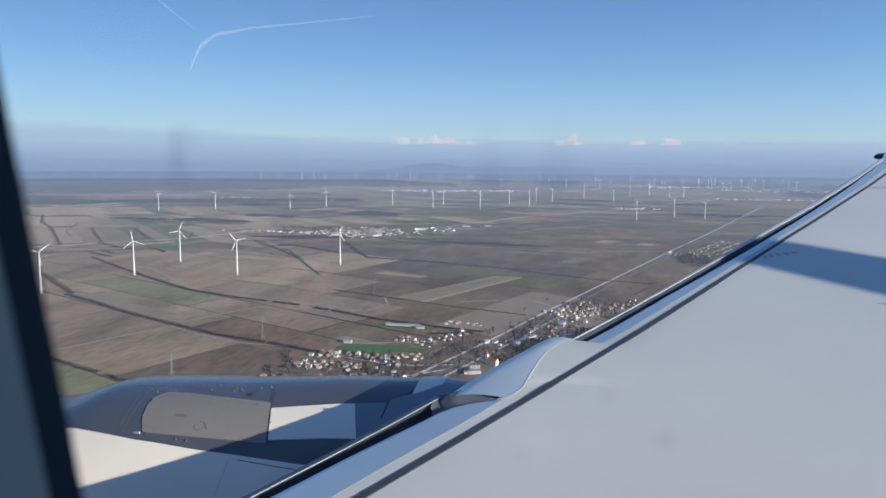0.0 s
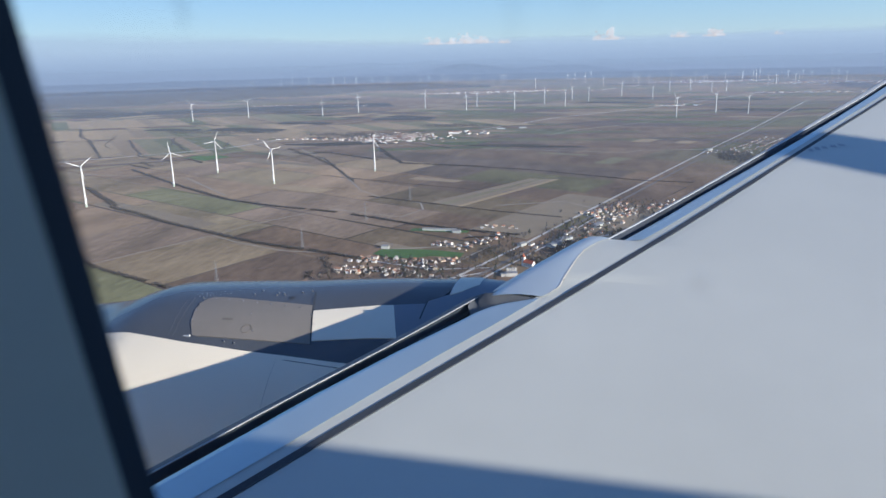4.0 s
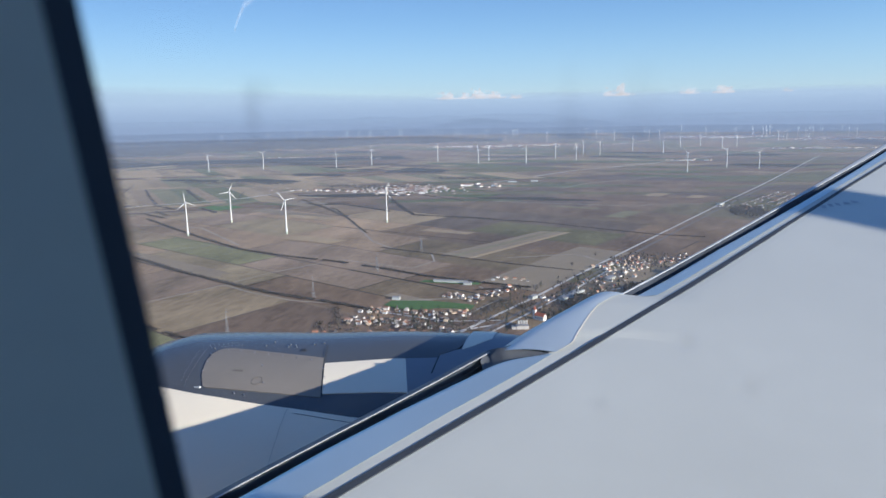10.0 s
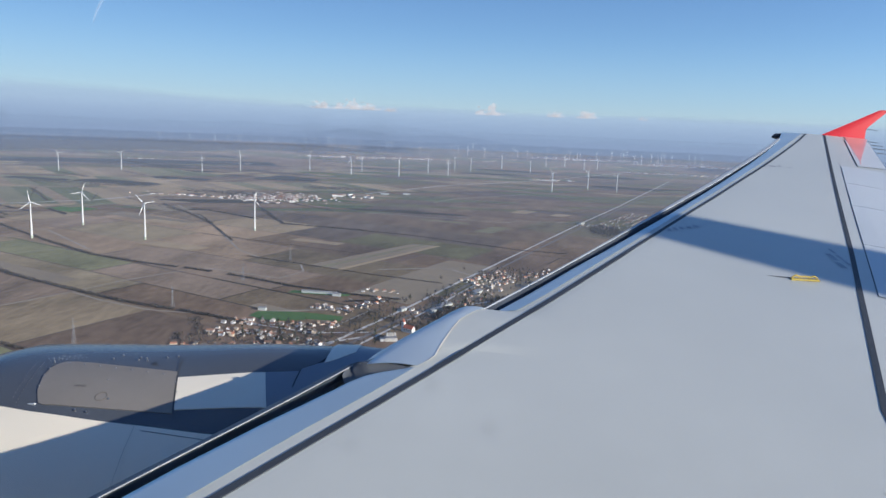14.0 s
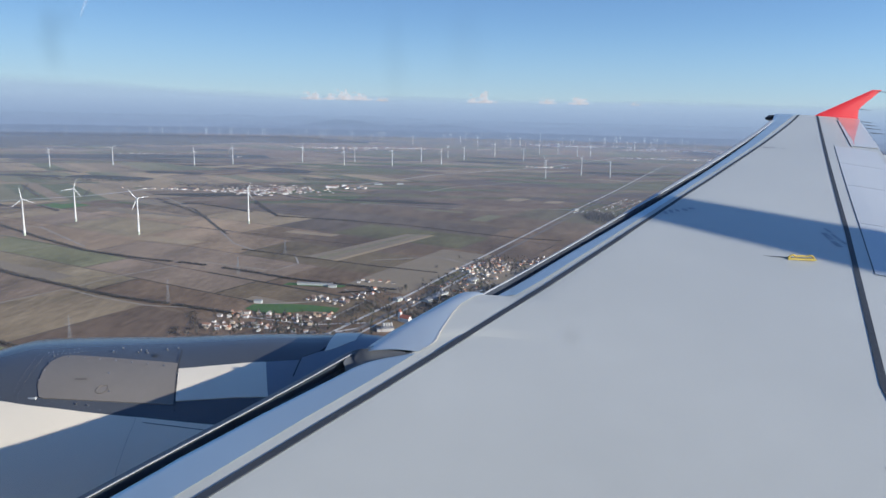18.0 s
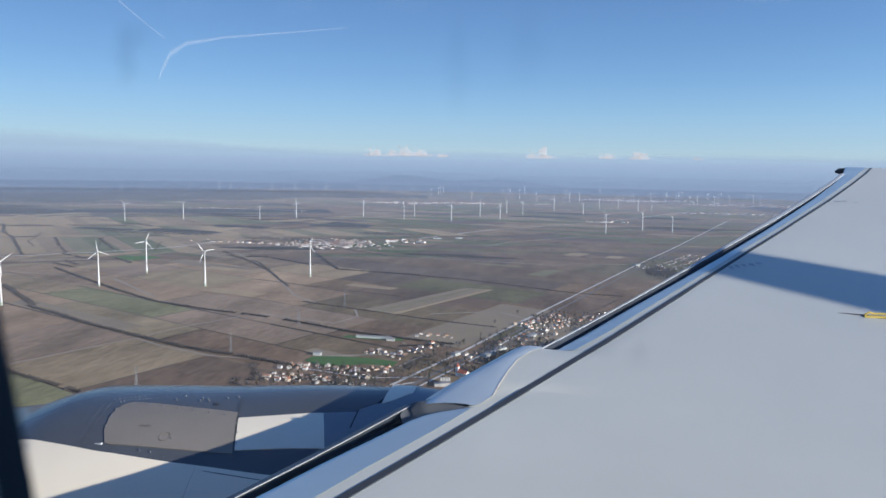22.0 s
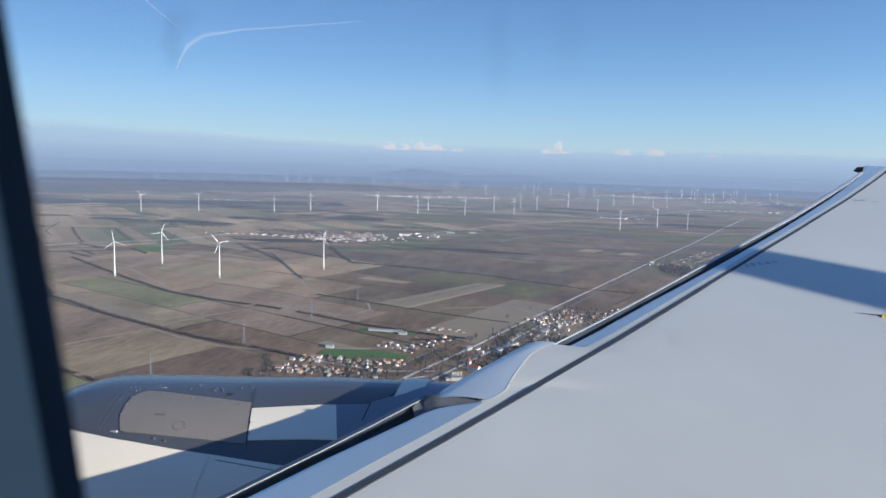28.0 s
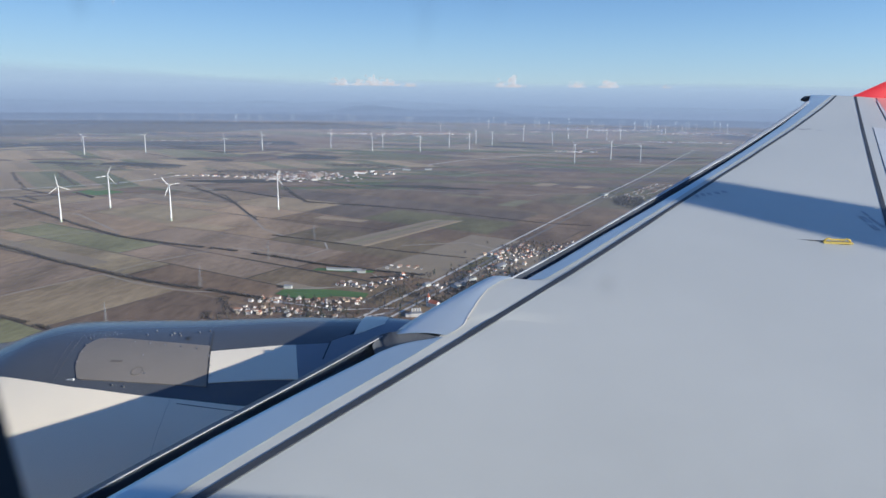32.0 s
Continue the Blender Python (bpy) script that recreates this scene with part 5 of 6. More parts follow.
BARE = "leafless brown hedgerow of trees and shrubs between fields"
for seed, (pts, w, h, dens) in enumerate((
        ([(-1606, 2044), (-1376, 1871), (-1164, 1718), (-976, 1593), (-817, 1535), (-683, 1502), (-550, 1453), (-424, 1395), (-300, 1360), (-200, 1340)], 11, 8, 0.42),
        ([(-1230, 1470), (-1118, 1415), (-975, 1334), (-813, 1257), (-677, 1197), (-578, 1171), (-483, 1141), (-430, 1120)], 12, 8, 0.5),
        ([(-960, 1040), (-870, 990), (-660, 910), (-560, 870)], 10, 7, 0.45),
        ([(-1500, 1710), (-1220, 1480)], 14, 9, 0.4),
        ([(-980, 2720), (-740, 2280), (-700, 2265)], 10, 8, 0.3),
        ([(-740, 2280), (-310, 2180), (30, 2010), (160, 1990)], 8, 6, 0.3),
        ([(-1100, 2520), (-850, 2350)], 12, 9, 0.3), ([(-1700, 2150), (-1560, 2070)], 12, 8, 0.3),
        ([(-1750, 2330), (-1600, 2250)], 12, 8, 0.3), ([(-2500, 3100), (-2250, 2700), (-2100, 2560)], 8, 5, 0.28),
        ([(-2100, 3000), (-1850, 2600)], 8, 5, 0.28), ([(-1750, 2900), (-1600, 2600)], 8, 5, 0.28),
        ([(-900, 2000), (-550, 1870), (-350, 1800)], 6, 4, 0.25), ([(-640, 1690), (-300, 1560), (-100, 1500)], 6, 5, 0.35),
        ([(-515, 1130), (-490, 1080), (-460, 1020)], 22, 6, 0.3), ([(-500, 1040), (-480, 960), (-460, 900)], 16, 6, 0.3),
        ([(-300, 1300), (-220, 1330)], 12, 7, 0.6), ([(1490, 2430), (1330, 1700), (1180, 1140), (1120, 900)], 26, 10, 0.5),
        ([(-2920, 3340), (-2580, 2970), (-2460, 2870), (-1950, 2310)], 7, 5, 0.22), ([(-3040, 3490), (-3050, 3860), (-2910, 4040), (-2260, 3670)], 7, 5, 0.2), ([(-2070, 2920), (-1710, 2510)], 7, 5, 0.25), ([(-1580, 2320), (-1460, 2230)], 12, 8, 0.3),
        ([(-1550, 2760), (-1060, 2370), (-760, 1900)], 9, 6, 0.25), ([(-930, 2600), (-740, 2280), (-450, 2230)], 10, 7, 0.28),
        ([(300, 2380), (800, 2200), (1300, 2050)], 9, 6, 0.25), ([(900, 3100), (1500, 2800), (2400, 2500)], 12, 8, 0.22))):
    hedge(pts, 0.72 * w, 0.85 * h, dens, seed + 3, BARE)
for seed, pts in enumerate(([(-3008, 3443), (-2663, 3038), (-2466, 2863), (-2158, 2533), (-1925, 2285)], [(-2272, 2897), (-2018, 2598), (-1839, 2404)], [(-1842, 2382), (-1691, 2290)], [(-2076, 2932), (-1734, 2538)],
                            [(-1590, 2333), (-1451, 2214)], [(-1699, 2213), (-1586, 2126)], [(-2879, 3958), (-2590, 3846), (-2228, 3606)], [(-2338, 4113), (-2067, 3891)], [(-1326, 2631), (-1130, 2417), (-948, 2198)], [(-898, 2866), (-670, 2686)])):
    hedge(pts, 11, 7, 0.2, seed + 40, BARE, twigs=6)


def scrub(cx, cy, rx, ry, n, h, seed, label, material=TWIG, twigs=9):
    """A patch of bare woodland."""
    rng = random.Random(seed)
    bm = bmesh.new()
    for k in range(n):
        a, r = rng.uniform(0, math.tau), math.sqrt(rng.random())
        hh = h * rng.uniform(0.6, 1.15)
        add_bare_tree(bm, cx + rx * r * math.cos(a), cy + ry * r * math.sin(a), hh, hh * rng.uniform(0.28, 0.42), rng, twigs)
    return tagged(part("woodland", bm, material), label, "woodland", "bare woods", "stuff")


WOODS = "leafless grey-brown winter woodland beside the village"
scrub(-60, 1230, 60, 60, 260, 13, 31, WOODS)
scrub(60, 1330, 90, 90, 420, 14, 32, WOODS)
scrub(-20, 1130, 70, 40, 240, 12, 33, WOODS)
scrub(160, 1500, 110, 110, 420, 14, 34, WOODS)
scrub(330, 2500, 60, 120, 200, 12, 35, WOODS)
scrub(-1250, 3150, 260, 60, 420, 10, 36, WOODS, twigs=5)
scrub(-2000, 3250, 330, 70, 380, 10, 37, WOODS, twigs=5)
scrub(-880, 3620, 200, 70, 300, 10, 38, WOODS, twigs=5)


# rises of the land, wooded plateaus and far hills
def hill(name, x0, y0, x1, y1, depth, h, material, label, seed, n=64):
    """A long rise from one end to the other, seen from its foot."""
    rows = []
    dx, dy = x1 - x0, y1 - y0
    d = math.hypot(dx, dy)
    nx, ny = -dy / d, dx / d
    if nx * x0 + ny * y0 < 0:
        nx, ny = -nx, -ny
    for i in range(n + 1):
        s = i / n
        env = min(1, math.sin(math.pi * s) * 2.2) * (0.72 + 0.5 * noise.noise(Vector((s * 5, seed, 0))))
        r = []
        for j in range(9):
            t = j / 8
            prof = math.sin(math.pi * min(1, t * 0.62 + 0.0)) ** 1.2 if t < 0.8 else 1 - (t - 0.8) * 0.6
            wob = 1 + 0.03 * noise.noise(Vector((s * 23, t * 4, seed)))
            r.append((x0 + dx * s + nx * depth * t, y0 + dy * s + ny * depth * t, max(0, h * env * prof * wob) + 0.1))
        rows.append(r)
    ob = sheet(name, rows, material)
    ob.data.polygons.foreach_set("use_smooth", [True] * len(ob.data.polygons))
    return tagged(ob, label, "hill", "", "structure")


# the dark wooded plateau: its foot among the fields, its crest where the haze begins
PLATEAU = [(11, 8900, 8), (16, 8700, 62), (20, 8400, 66), (26, 7700, 55), (32, 7350, 35), (38, 7200, 16), (46, 7000, 10), (58, 6900, 10)]     # azimuth, distance of the foot, height
rows = []
for i in range(95):
    deg = 11 + 47 * i / 94
    w = radians(deg)
    foot = float(np.interp(deg, [p[0] for p in PLATEAU], [p[1] for p in PLATEAU])) + 420 * noise.noise(Vector((deg * 0.35, 5.5, 0))) + 260 * noise.noise(Vector((deg * 1.3, 1.5, 0)))
    top = float(np.interp(deg, [p[0] for p in PLATEAU], [p[2] for p in PLATEAU])) + 4 * noise.noise(Vector((deg * 0.8, 9.5, 0))) + 2 * noise.noise(Vector((deg * 4, 2.5, 0)))
    rows.append([(-r * math.sin(w), r * math.cos(w), z) for r, z in ((foot, 0.3), (foot + 25, min(10, top)), (0.5 * foot + 4500, 0.7 * top + 4), (9000, top), (9300, 0.9 * top), (9900, 0.5))])
ob = sheet("hill", rows, WOODED)
ob.data.polygons.foreach_set("use_smooth", [True] * len(ob.data.polygons))
tagged(ob, "long dark wooded plateau on the horizon", "hill", "", "structure")
hill("hill", -9000, 22500, -700, 29000, 6000, 390, WOODED, "far blue hill ridge in the haze", 3)
hill("hill", 5200, 6200, 8800, 4400, 1200, 24, WOODED, "dark forested rise", 4)
hill("hill", 2400, 7800, 6000, 7200, 1500, 13, WOODED, "low dark wooded rise", 5)
hill("hill", -2560, 3330, -2180, 3300, 90, 7, WOODED, "low dark copse among the fields", 8, 24)
hill("hill", -2200, 3330, -1720, 3260, 150, 9, WOODED, "low dark copse among the fields", 9, 24)
hill("hill", -3700, 4150, -3350, 4330, 160, 8, WOODED, "low dark copse among the fields", 10, 24)
hill("hill", -2000, 3740, -1640, 3700, 110, 6, WOODED, "low dark copse among the fields", 11, 24)
hill("hill", -1500, 4250, -1180, 4060, 120, 6, WOODED, "low dark copse among the fields", 13, 24)
hill("hill", -3420, 4430, -1750, 5330, 420, 9, WOODED, "low wooded rise among the fields", 6)
hill("hill", -1480, 3960, -1120, 4000, 160, 7, WOODED, "low wooded rise among the fields", 7)

# ---- wind turbines ----
def turbine_kind(phase):
    """A turbine with its rotor stopped at an angle."""
    turbine = new("wind_turbine")
    rows = []
    for z, r in ((0, 3.0), (12, 2.7), (16, 2.62), (40, 2.15), (70, 1.65), (97, 1.25)):
        rows.append([(r * math.cos(k * math.tau / 16), r * math.sin(k * math.tau / 16), z) for k in range(16)])
    smooth(part("tower", grid(rows, close_v=True), TURBINE, turbine), 60)
    rows = [[(r * math.cos(k * math.tau / 16), r * math.sin(k * math.tau / 16), z) for k in range(16)] for z, r in ((0, 3.06), (4, 2.98), (8, 2.88))]
    smooth(part("tower_band", grid(rows, close_v=True), TURBINE_GREEN, turbine, "pale green band at the foot"), 60)
    rows = []
    for x, r in ((-5.0, 0.3), (-4.6, 1.3), (-3.2, 2.0), (-1.0, 2.5), (1.5, 2.4), (4.2, 1.7), (5.6, 0.8), (5.9, 0.2)):
        rows.append([(x, r * math.cos(k * math.tau / 14), 98.5 + r * math.sin(k * math.tau / 14)) for k in range(14)])
    smooth(part("nacelle", grid(rows, close_v=True), TURBINE, turbine), 60)
    rows = []
    for x, r in ((-7.4, 0.1), (-7.1, 0.8), (-6.2, 1.5), (-5.0, 1.75)):
        rows.append([(x, r * math.cos(k * math.tau / 14), 98.5 + r * math.sin(k * math.tau / 14)) for k in range(14)])
    smooth(part("hub", grid(rows, close_v=True), TURBINE, turbine), 60)
    for k in range(3):
        q = radians(90 + 120 * k + phase)
        along, side = Vector((0, math.cos(q), math.sin(q))), Vector((0, -math.sin(q), math.cos(q)))
        rows = []
        for d, w, t in ((1.0, 1.1, 1.0), (3.5, 1.7, 0.8), (7, 2.5, 0.55), (14, 2.0, 0.4), (23, 1.4, 0.28), (30, 0.9, 0.16), (33, 0.3, 0.05)):
            o = Vector((-6.0, 0, 98.5)) + along * d
            tw = Vector((math.sin(0.25), 0, 0)) * w * 0.5
            rows.append([o - side * w * 0.35 - tw, o + Vector((t / 2, 0, 0)), o + side * w * 0.65 + tw, o - Vector((t / 2, 0, 0))])
        part("blade", grid(rows, close_v=True), TURBINE, turbine)
    return tagged(turbine, "tall white wind turbine standing in the fields", "wind turbine", "wind farm")


TURBINES = [turbine_kind(p) for p in (8, 38, 68, 98)]
NEAR_T = [(-1290, 1460), (-1250, 1760), (-1270, 2020), (-980, 1840), (-770, 2100)]
MID_T = [(-2590, 3900), (-2360, 4160), (-1920, 4310), (-1780, 4580), (-1420, 4940), (-1070, 4700), (-1080, 5080), (-760, 4760), (-630, 5290), (-460, 5060), (-340, 5700), (-480, 5860), (-110, 6370), (130, 5850),
         (300, 6960), (490, 7200), (640, 6780), (770, 6870), (220, 4110), (450, 4430), (610, 4340),
         (2290, 4090), (2080, 3370), (2560, 3860), (1970, 2920), (2040, 2790), (3000, 4120), (2620, 3300), (2570, 2930), (2870, 3180)]
rng = random.Random(11)
FAR_T = [(-5300, 7920), (-5160, 8100), (-5000, 8980), (-4860, 9540), (-4760, 9690), (-4600, 9910), (-4370, 10220), (-4300, 10100), (-4200, 10300), (-4130, 10550), (-4050, 10400), (-3950, 10800), (-3800, 11020), (-3720, 10900)]
for k in range(78):
    w = rng.uniform(-14, 17)
    d = rng.uniform(8200, 14500)
    FAR_T.append((-d * math.sin(radians(w)), d * math.cos(radians(w))))
fresh = list(TURBINES)
for near, places in ((True, NEAR_T), (False, MID_T), (False, FAR_T)):
    for k, (x, y) in enumerate(places):
        size = rng.uniform(0.97, 1.03) if near else rng.uniform(0.9, 1.1)
        m = site(x, y, -52 + rng.uniform(-10, 10), size)
        kind = (2, 0, 3, 1, 3)[k] if near else rng.randrange(4)
        if TURBINES[kind] in fresh:
            fresh.remove(TURBINES[kind])
            TURBINES[kind].matrix_world = m
        else:
            copy_thing(TURBINES[kind], Matrix.Identity(4)).matrix_basis = m


# ---- houses ----
def house_kind(w, d, h, roof_h, material_wall=WALLS, material_roof=ROOFS, chimney=True):
    """A plain gabled house: walls, overhanging roof, window panes."""
    thing = new("house")
    bm = bmesh.new()
    add_box(bm, -w / 2, w / 2, -d / 2, d / 2, 0, h)
    for x in (-w / 2, w / 2):
        vs = [bm.verts.new(p) for p in ((x, -d / 2, h), (x, d / 2, h), (x, 0, h + roof_h))]
        bm.faces.new(vs)
    part("walls", bm, material_wall, thing)
    bm = bmesh.new()
    o, t = 0.5, 0.25
    for s in (-1, 1):
        e = h - roof_h * o / (d / 2)
        a = [(-w / 2 - o, s * (d / 2 + o), e), (w / 2 + o, s * (d / 2 + o), e), (w / 2 + o, 0, h + roof_h), (-w / 2 - o, 0, h + roof_h)]
        lo, hi = [bm.verts.new(p) for p in a], [bm.verts.new((x, y, z + t)) for x, y, z in a]
        for k in range(4):
            bm.faces.new((lo[k], lo[(k + 1) % 4], hi[(k + 1) % 4], hi[k]))
        bm.faces.new(hi)
        bm.faces.new(lo[::-1])
    part("roof", bm, material_roof, thing)
    if chimney:
        bm = bmesh.new()
        add_box(bm, w * 0.2, w * 0.2 + 0.8, 0.4, 1.2, h + roof_h * 0.4, h + roof_h + 0.9)
        part("chimney", bm, CONCRETE, thing)
    bm = bmesh.new()
    n = max(2, int(w / 3))
    for k in range(n):
        x = -w / 2 + w * (k + 0.5) / n
        for lv in range(max(1, int(h / 3))):
            for s in (-1, 1):
                add_box(bm, x - 0.6, x + 0.6, s * d / 2 - 0.05, s * d / 2 + 0.05, 1.0 + 2.9 * lv, 2.3 + 2.9 * lv)
    part("windows", bm, PANE, thing)
    return thing


KINDS = [house_kind(11, 8, 4.0, 3.4), house_kind(14, 9, 5.8, 3.8), house_kind(9, 8, 3.4, 3.0), house_kind(18, 8, 4.2, 3.2), house_kind(12, 10, 6.4, 2.4, chimney=False)]
used = set()
LABELS = ["single-storey rendered house with a tiled gable roof", "two-storey rendered house with a tiled gable roof", "small rendered house with a tiled gable roof", "long rendered farmhouse with a tiled roof", "two-storey rendered house with a shallow roof"]
for k, thing in enumerate(KINDS):
    tagged(thing, LABELS[k], "house", "village houses")


def put_house(k, x, y, turn, size=1.0):
    m = site(x, y, turn, size)
    if k not in used:
        used.add(k)
        KINDS[k].matrix_world = m
        return
    ob = copy_thing(KINDS[k], Matrix.Identity(4))
    ob.matrix_basis = m


def street(pts, rows, gap, seed, size=1.0, skip=0.15, spread=0):
    """Houses on both sides of a street."""
    rng = random.Random(seed)
    for (x0, y0), (x1, y1) in zip(pts, pts[1:]):
        d = math.hypot(x1 - x0, y1 - y0)
        ux, uy = (x1 - x0) / d, (y1 - y0) / d
        turn = math.degrees(math.atan2(uy, ux))
        for r in rows:
            s = rng.uniform(0, gap)
            while s < d:
                if rng.random() > skip:
                    off = r + rng.gauss(0, 2.5 + spread)
                    put_house(rng.choice((0, 0, 1, 2, 3, 4)), x0 + ux * s - uy * off, y0 + uy * s + ux * off, turn + rng.choice((0, 0, 90)) + rng.gauss(0, 5), size * rng.uniform(0.46, 0.72))
                s += gap * rng.uniform(0.8, 1.3)


street([(-480, 962), (-300, 1008), (-265, 1030)], (-34, -17, 0, 17), 14, 1, skip=0.22)
street([(-466, 1054), (-359, 1054), (-280, 1064)], (-14, 4, 20), 15, 2, skip=0.2)
street([(-458, 1126), (-335, 1113), (-274, 1147)], (-16, 2, 14), 15, 21, skip=0.22)
street([(-345, 1252), (-268, 1222)], (-10, 8), 15, 3)
street([(-262, 1240), (-212, 1330)], (10, 26), 17, 31)
street([(-302, 1408), (-206, 1408)], (-16, 0), 17, 32, skip=0.4)
street([(-140, 1235), (-75, 1380), (-30, 1490)], (-22, 0, 22, 40), 22, 4, skip=0.42)
street([(-75, 1520), (-30, 1590), (10, 1665)], (-46, -30, -14, 4, 20, 36), 15, 5, skip=0.12)
street([(60, 1640), (150, 1740)], (-30, -10, 12, 34), 19, 6)
street([(280, 2600), (380, 2700), (560, 3120)], (-50, -20, 20, 45), 24, 7)


def far_village(cx, cy, rx, ry, n, seed, size=1.0, tall=0):
    """A village on the far plain, too far off to pick its houses apart."""
    rng = random.Random(seed)
    bm, rf = bmesh.new(), bmesh.new()
    for k in range(n):
        x, y = cx + rx * rng.gauss(0, 0.5), cy + ry * rng.gauss(0, 0.5)
        w, d, h = rng.uniform(9, 26) * size, rng.uniform(8, 14) * size, rng.uniform(4, 8) * size
        if k < tall:
            w, d, h = rng.uniform(12, 18), rng.uniform(10, 14), rng.uniform(14, 26)
        m = site(x, y, rng.uniform(0, 180))
        add_box(bm, -w / 2, w / 2, -d / 2, d / 2, 0, h, m)
        if rng.random() < 0.5:
            add_box(rf, -w / 2 - 0.4, w / 2 + 0.4, -d / 2 - 0.4, d / 2 + 0.4, h, h + 3.0 * size, m)
    town = tagged(new("far_village"), "far village of pale houses on the plain", "village", "far villages", "stuff")
    part("walls", bm, WALLS_FAR, town)
    part("roofs", rf, ROOFS_FAR, town)


far_village(-1010, 3060, 170, 150, 380, 48, 0.6)
far_village(-1150, 2990, 300, 50, 90, 51, 0.5)
far_village(-1420, 2965, 200, 26, 30, 49, 0.7)
far_village(-740, 3250, 130, 60, 16, 50, 1.1)
far_village(-2480, 5350, 420, 80, 120, 41, 0.7)
far_village(-1700, 7200, 520, 150, 130, 42, 0.8)
far_village(900, 9500, 600, 260, 240, 43, 1.4, 6)
far_village(2100, 8700, 700, 240, 220, 44, 1.3, 8)
far_village(260, 5100, 160, 50, 26, 45, 1.0)
far_village(-1180, 7500, 500, 60, 60, 46, 1.0)
far_village(1400, 6700, 420, 90, 70, 47, 1.0)

# shrubs and bare fruit trees of the gardens
for k, (x, y, rx, ry, n, h) in enumerate(((-360, 1010, 140, 50, 170, 6), (-330, 1090, 120, 40, 90, 5), (-225, 1210, 50, 110, 110, 5), (-80, 1350, 80, 150, 240, 7), (50, 1640, 120, 100, 200, 7), (-1080, 3040, 330, 130, 220, 7), (400, 2760, 130, 260, 160, 7), (-110, 1190, 80, 60, 150, 8))):
    scrub(x, y, rx, ry, n, h, 60 + k, "bare garden shrubs and fruit trees among the houses", twigs=6)

# church by the railway
church = tagged(new("church"), "white village church with a red roof and a square tower", "church")
bm = bmesh.new()
add_box(bm, -13, 11, -6, 6, 0, 10)
for x in (-13, 11):
    bm.faces.new([bm.verts.new(p) for p in ((x, -6, 10), (x, 6, 10), (x, 0, 15.5))])
part("nave", bm, WALLS, church)
bm = bmesh.new()
for s in (-1, 1):
    a = [(-13.4, s * 6.6, 9.4), (11.4, s * 6.6, 9.4), (11.4, 0, 15.8), (-13.4, 0, 15.8)]
    lo, hi = [bm.verts.new(p) for p in a], [bm.verts.new((x, y, z + 0.35)) for x, y, z in a]
    for k in range(4):
        bm.faces.new((lo[k], lo[(k + 1) % 4], hi[(k + 1) % 4], hi[k]))
    bm.faces.new(hi)
part("roof", bm, CASTLE_ROOF, church)
bm = bmesh.new()
add_box(bm, -19.5, -13.2, -3.2, 3.2, 0, 21)
part("tower", bm, WALLS, church)
bm = bmesh.new()
rows = [[(-16.35 + r * math.cos(q * math.tau / 8), r * math.sin(q * math.tau / 8), z) for q in range(8)] for z, r in ((21, 4.2), (23, 3.4), (25, 1.6), (27, 1.3), (30, 0.1))]
part("spire", grid(rows, close_v=True), CASTLE_ROOF, church)
bm = bmesh.new()
for z in (8, 13, 17):
    for s in (-1, 1):
        add_box(bm, -17.2, -15.5, s * 3.2 - 0.06, s * 3.2 + 0.06, z, z + 2.4)
for k in range(4):
    for s in (-1, 1):
        add_box(bm, -10 + k * 5.4, -8.4 + k * 5.4, s * 6 - 0.06, s * 6 + 0.06, 3.5, 7.5)
part("windows", bm, PANE, church)
church.matrix_world = site(-152, 1127, -28, 0.74)
# castle with its long front
castle = tagged(new("castle"), "long ochre castle wing with red tiled roofs", "castle")
bm = bmesh.new()
add_box(bm, -34, 34, -6.5, 6.5, 0, 10.5)
add_box(bm, -37, -22, -9, 9, 0, 12.5)
add_box(bm, 22, 37, -9, 9, 0, 12.5)
part("walls", bm, CASTLE, castle)
for x0, x1, d, z, h in ((-22, 22, 6.5, 10.5, 5), (-37, -22, 9, 12.5, 7), (22, 37, 9, 12.5, 7)):
    bm = bmesh.new()
    base = [bm.verts.new(p) for p in ((x0 - 0.6, -d - 0.6, z), (x1 + 0.6, -d - 0.6, z), (x1 + 0.6, d + 0.6, z), (x0 - 0.6, d + 0.6, z))]
    top = [bm.verts.new(p) for p in ((x0 + 3, 0, z + h), (x1 - 3, 0, z + h))]
    for f in ((base[0], base[1], top[1], top[0]), (base[2], base[3], top[0], top[1]), (base[1], base[2], top[1]), (base[3], base[0], top[0])):
        bm.faces.new(f)
    bm.faces.new(base[::-1])
    part("roof", bm, CASTLE_ROOF, castle)
bm = bmesh.new()
for k in range(18):
    for z in (2.0, 6.4):
        x = -32 + 64 * k / 17
        y = 6.5 if abs(x) < 21.5 else 9
        add_box(bm, x - 0.6, x + 0.6, -y - 0.06, -y + 0.2, z, z + 2.2)
part("windows", bm, PANE, castle)
castle.matrix_world = site(-62, 1120, 24)
